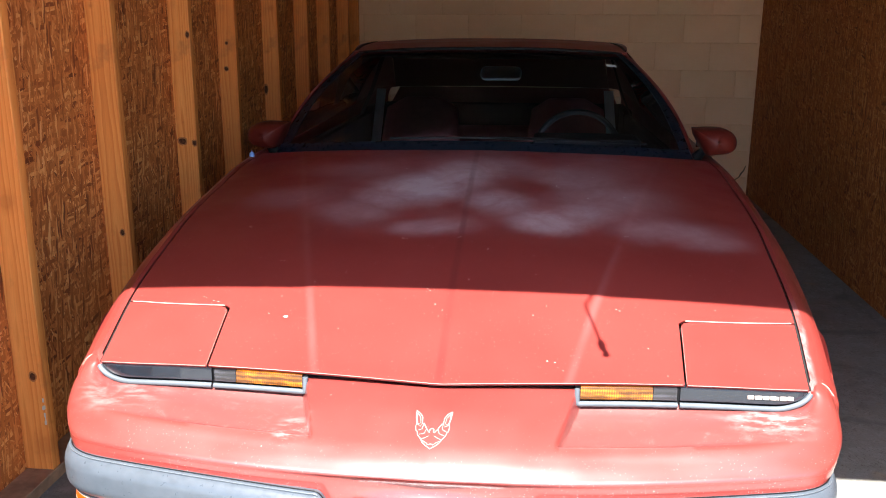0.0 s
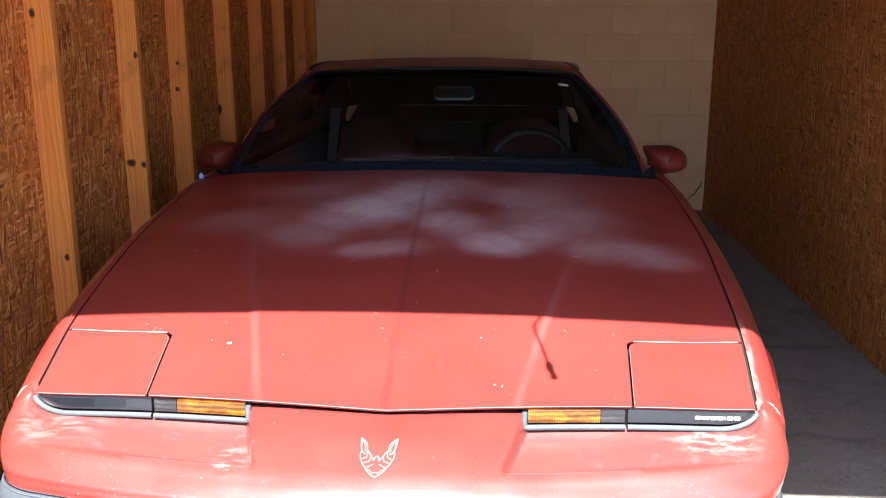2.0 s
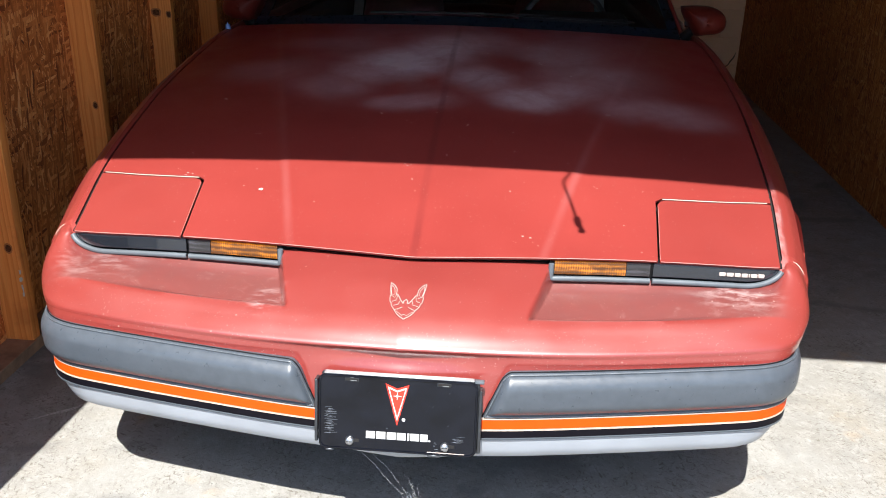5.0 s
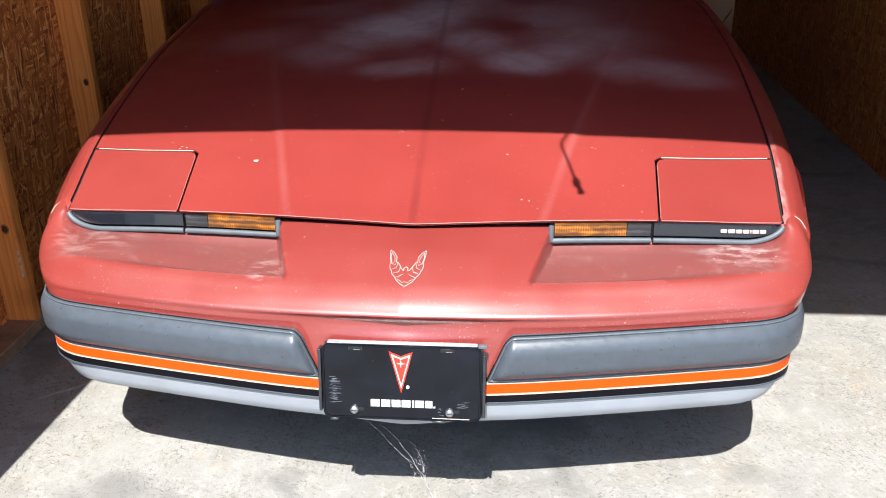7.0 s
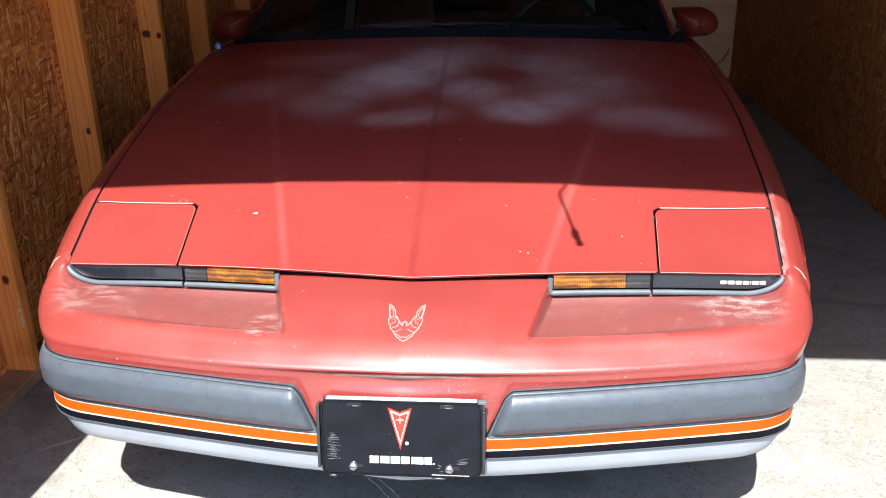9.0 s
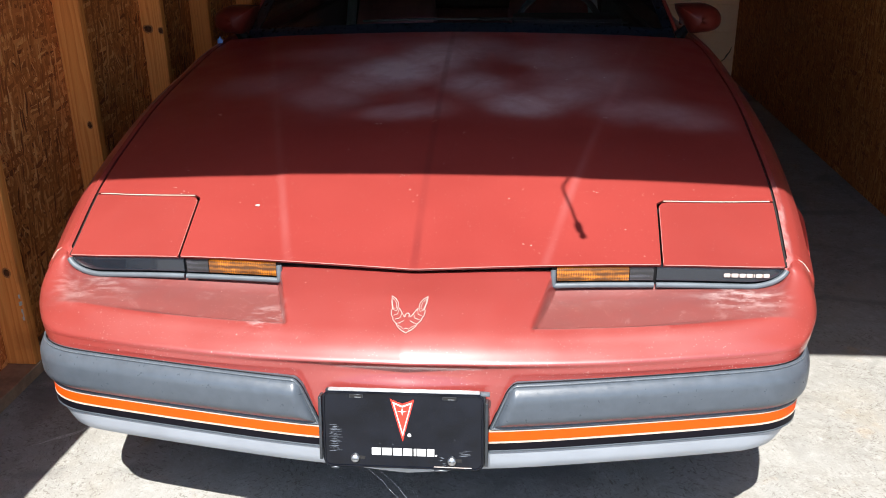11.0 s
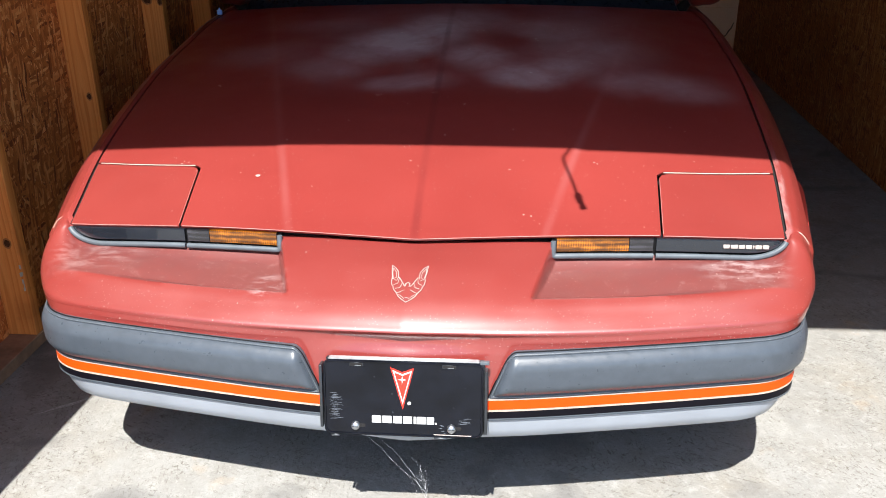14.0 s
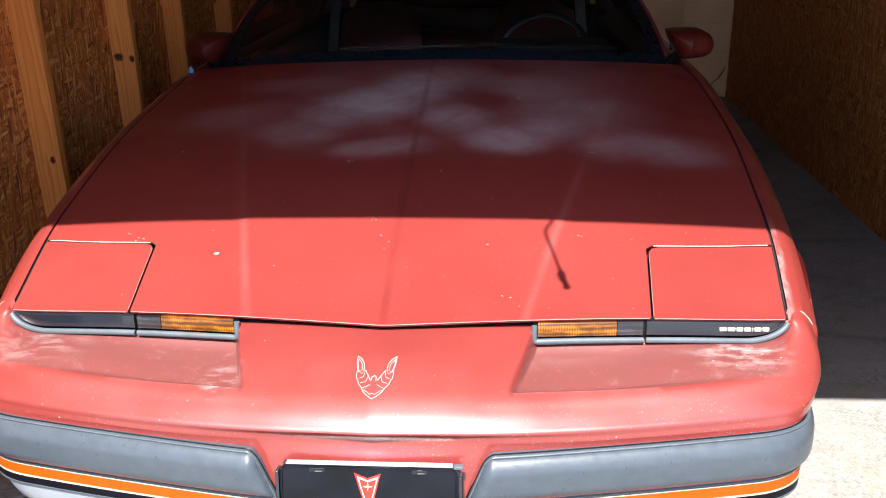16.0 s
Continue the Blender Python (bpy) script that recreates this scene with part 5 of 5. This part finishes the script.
def seat(cx):
    back = []
    for t in np.linspace(0, 1, 13):
        z = 0.40 + 0.575 * t
        w = (0.235 - 0.045 * t) * (1 - 0.10 * t ** 3) * (0.55 if t > 0.99 else 1)
        y = 2.78 + 0.20 * t
        ring = []
        for a in np.linspace(0, 2 * math.pi, 21)[:-1]:
            ca, sa = math.cos(a), math.sin(a)
            ring.append((cx + math.copysign(abs(ca) ** 0.55, ca) * w, y + math.copysign(abs(sa) ** 0.6, sa) * (0.075 + 0.02 * abs(ca) ** 3) + 0.05, z))
        back.append(ring)
    bm = grid(back + [[(cx, 3.02, 0.98)] * 20])
    vs_ = bm.verts[:]
    for r in range(13):
        a, b = vs_[r * 20 + 19], vs_[r * 20]
        c2, d2 = vs_[(r + 1) * 20 + 19], vs_[(r + 1) * 20]
        bm.faces.new((a, b, d2, c2))
    bmesh.ops.remove_doubles(bm, verts=bm.verts, dist=0.0005)
    s = part("front_seat", bm, VELOUR, car, "red velour bucket seat")
    part("seat_cushion", box(cx - 0.25, cx + 0.25, 2.35, 2.86, 0.30, 0.47, 0.05, 3), VELOUR, s)


for cx in (-0.365, 0.375):
    seat(cx)
part("rear_seat", joined(box(-0.62, 0.62, 3.45, 3.62, 0.30, 0.78, 0.05, 3), box(-0.62, 0.62, 3.1, 3.55, 0.30, 0.48, 0.05, 3)), VELOUR, car, "red rear bench")
ring = [(0.395 + 0.182 * math.cos(a), 2.36 - 0.35 * 0.182 * math.sin(a) * -1, 0.80 + 0.93 * 0.182 * math.sin(a)) for a in np.linspace(0, 2 * math.pi, 37)]
wheel_ = part("steering_wheel", tube(ring, 0.013, 8, ends=False), WHEEL_GREY, car, "black steering wheel")
part("wheel_hub", tube([(0.395, 2.20, 0.76), (0.395, 2.34, 0.79), (0.395, 2.37, 0.80)], [0.035, 0.04, 0.06], 12), DASH, wheel_)
for a in (0.1, math.pi - 0.1, -1.57):
    part("wheel_spoke", tube([(0.395, 2.355, 0.80), (0.395 + 0.178 * math.cos(a), 2.36 + 0.064 * math.sin(a), 0.80 + 0.166 * math.sin(a))], 0.013, 6), DASH, wheel_)
for sgn in (-1, 1):
    b0 = [(sgn * 0.575, 3.02, 1.02), (sgn * 0.59, 2.98, 0.85), (sgn * 0.63, 2.92, 0.45)]
    part("seat_belt", grid([[(x + dx, y, z) for x, y, z in b0] for dx in (-0.024, 0.024)]), BELT, car, "pale seat belt webbing")
    part("door_pillar", grid([[(sgn * 0.72, y, 0.86), (sgn * 0.66, y + 0.02, 1.0), (sgn * 0.58, y + 0.03, 1.23)] for y in (3.12, 3.26)]), TUB, car)
part("inside_mirror", box(-0.022, 0.145, 2.16, 2.19, 1.115, 1.172, 0.022, 4), SHELL, car, "inside mirror at the top of the windscreen")
part("windscreen_sticker", grid([[screen(u, t, 0.002) for t in (0.815, 0.845)] for u in (0.80, 0.865)]), WHITE, car, "small white sticker inside the glass")
part("headliner", grid([[(u * float(rf_w(y)) * 0.98, y + 0.02, float(rf_z(y)) - 0.03 - 0.022 * abs(u) ** 2.5) for y in np.linspace(2.33, 3.28, 8)] for u in np.linspace(-1, 1, 9)]), TUB, car)

part("load_bay_trim", box(-0.73, 0.73, 3.66, 3.69, 0.30, 0.90, 0.01, 1), TUB, car)
for sgn in (-1, 1):
    part("quarter_trim", box(min(sgn * 0.70, sgn * 0.745), max(sgn * 0.70, sgn * 0.745), 3.405, 3.66, 0.25, 0.89, 0.01, 1), TUB, car)
part("rear_header", box(-0.56, 0.56, 3.22, 3.36, 1.165, 1.232, 0.01, 1), TUB, car)

# ---- loose things ----
def hang(points, r):
    return tube(points, r, 7)


# pull rope that hangs from the door header
tagged(link("pull_rope", joined(hang([(0.292, FRONT - 0.02, 2.16), (0.290, FRONT - 0.02, 1.95), (0.284, FRONT - 0.02, 1.90), (0.274, FRONT - 0.02, 1.86), (0.272, FRONT - 0.02, 1.83), (0.279, FRONT - 0.02, 1.78), (0.294, FRONT - 0.02, 1.69), (0.307, FRONT - 0.02, 1.60)], 0.0034),
                                hang([(0.307, FRONT - 0.02, 1.61), (0.309, FRONT - 0.02, 1.59), (0.312, FRONT - 0.02, 1.56), (0.318, FRONT - 0.02, 1.54), (0.320, FRONT - 0.02, 1.52)], [0.005, 0.0095, 0.008, 0.005, 0.009])), ROPE),
       "short frayed pull rope hanging from the door header", "rope")

# cobweb below the plate
random.seed(11)
strands = []
WEB_FOOT = Vector((0.050, 0.115, 0.0))


def silk(a, b, bow, r, stop=1.0, key=0):
    line = []
    for t in np.linspace(0, stop, 14):
        wob = noise.noise_vector(Vector((key * 3.1, t * 7, 0))) * 0.009 * math.sin(math.pi * t)
        line.append(a.lerp(b, t) + Vector((bow * math.sin(math.pi * t), 0, -0.25 * abs(bow) * math.sin(math.pi * t))) + wob)
    return tube(line, r, 3)


for k, x0 in enumerate((-0.082, -0.060)):
    strands.append(silk(Vector((x0, 0.05, 0.252)), WEB_FOOT, 0.022, 0.00017, key=k))
# a torn, tangled wisp on the last stretch
for k in range(7):
    t = random.uniform(0.15, 0.6)
    a_ = Vector((0.000, 0.07, 0.215)).lerp(WEB_FOOT, t) + Vector((random.gauss(0, 0.006), random.gauss(0, 0.004), 0))
    b_ = Vector((0.000, 0.07, 0.215)).lerp(WEB_FOOT, min(1.0, t + random.uniform(0.2, 0.5))) + Vector((random.gauss(0, 0.003), 0, 0))
    strands.append(silk(a_, b_, random.gauss(0.006, 0.008), random.uniform(0.00006, 0.00014), key=10 + k))
for k in range(3):
    a_ = Vector((-0.082, 0.05, 0.252)).lerp(WEB_FOOT, random.uniform(0.3, 0.7)) + Vector((0.015, 0, 0))
    strands.append(silk(a_, Vector((0.014, 0.085, random.uniform(0.08, 0.17))), random.uniform(-0.01, 0.015), 0.00010, key=40 + k))
tagged(link("cobweb", joined(*strands), WEB), "thin grey cobweb strung from the bumper to the floor", "cobweb")

# a hair of web under the bumper's corner
tagged(link("web_strand", silk(Vector((0.552, 0.128, 0.252)), Vector((0.603, 0.140, 0.254)), 0.006, 0.00018, key=77), WEB), "single grey strand of web hanging below the bumper", "cobweb")

# pale scrapes on the slab beside the bumper
for k, (a_, b_, bow) in enumerate((((-1.044, 0.434), (-0.930, 0.533), 0.012), ((-1.020, 0.452), (-0.945, 0.510), -0.004), ((-0.985, 0.470), (-0.935, 0.520), 0.006))):
    line = [(a_[0] + (b_[0] - a_[0]) * t + bow * math.sin(math.pi * t), a_[1] + (b_[1] - a_[1]) * t, 0.0) for t in np.linspace(0, 1, 12)]
    bm = tube(line, [0.0006 + 0.0012 * math.sin(math.pi * t) for t in np.linspace(0, 1, 12)], 6)
    for v in bm.verts:
        v.co.z = max(0.0, v.co.z) * 0.35
    ob = link("scrape", bm, CHALK)
    ob.parent = floor

# one larger dropping on the hood
bm = bmesh.new()
bmesh.ops.create_icosphere(bm, subdivisions=2, radius=0.005)
for v in bm.verts:
    v.co += noise.noise_vector(v.co * 300) * 0.0025
    v.co.z *= 0.25
zz = float(hood_z(-0.385, 0.47))
bmesh.ops.translate(bm, vec=(-0.385, 0.47, zz + 0.001), verts=bm.verts)
part("dropping", bm, GUANO, hood, "dried pale dropping")

# fly specks and small chips scattered over the hood
random.seed(23)
bits = []
for k in range(60):
    x, y = random.uniform(-0.62, 0.62), random.uniform(0.33, 1.5)
    if abs(x) > 0.5 and y < 0.52:
        continue
    s = random.uniform(0.0007, 0.0016)
    for _ in range(random.choice((1, 1, 1, 2, 3))):
        b = bmesh.new()
        bmesh.ops.create_icosphere(b, subdivisions=1, radius=s)
        px, py = x + random.gauss(0, 0.006), y + random.gauss(0, 0.004)
        for v in b.verts:
            v.co.x *= random.uniform(0.8, 2.2)
            v.co.z *= 0.3
            v.co += Vector((px, py, float(hood_z(px, py)) + 0.0003))
        bits.append(b)
tagged(part("fly_specks", joined(*bits), GUANO, hood), "tiny pale specks and chips", kind="stuff")

# crack and corner bead on the back wall
zig = [(1.775, 0.05), (1.80, 0.058), (1.83, 0.085), (1.862, 0.098), (1.88, 0.125), (1.91, 0.142), (1.925, 0.175), (1.945, 0.20), (1.958, 0.24)]
crack = tube([(x, BACK - 0.0035, z) for x, z in zig], [0.002, 0.003, 0.004, 0.003, 0.005, 0.004, 0.007, 0.005, 0.003], 5)
part_ob = link("crack", crack, CRACK)
part_ob.parent = wall_back
# brown stains along a few joints
for line in ([(1.54, 1.80), (1.541, 1.88), (1.539, 1.97)], [(1.72, 1.985), (1.80, 1.987), (1.86, 1.984)]):
    o = link("joint_stain", tube([(x, BACK - 0.0005, z) for x, z in line], [0.003, 0.006, 0.004], 6), STAIN)
    o.parent = wall_back
bead = link("corner_bead", prism([(right_x(BACK) - 0.012, BACK - 0.012), (right_x(BACK) - 0.001, BACK - 0.012), (right_x(BACK) - 0.001, BACK - 0.004), (right_x(BACK) - 0.012, BACK - 0.004)], 0.0, CEIL), BLOCK)
bead.parent = wall_back

# small blue cap left on the fender by the door mirror
bm = bmesh.new()
bmesh.ops.create_cone(bm, cap_ends=True, segments=16, radius1=0.011, radius2=0.009, depth=0.016)
bmesh.ops.bevel(bm, geom=bm.edges[:], offset=0.002, segments=2, affect="EDGES")
top = bmesh.ops.create_cone(bm, cap_ends=True, segments=10, radius1=0.003, radius2=0.002, depth=0.008, matrix=Matrix.Translation((0, 0, 0.011)))
zf = float(edge_z(1.70)) + 0.002
bmesh.ops.translate(bm, vec=(-(float(edge_x(1.70)) + 0.014), 1.70, zf + 0.006), verts=bm.verts)
tagged(link("bottle_cap", bm, BLUE), "small blue plastic bottle cap resting on the red fender", "cap")
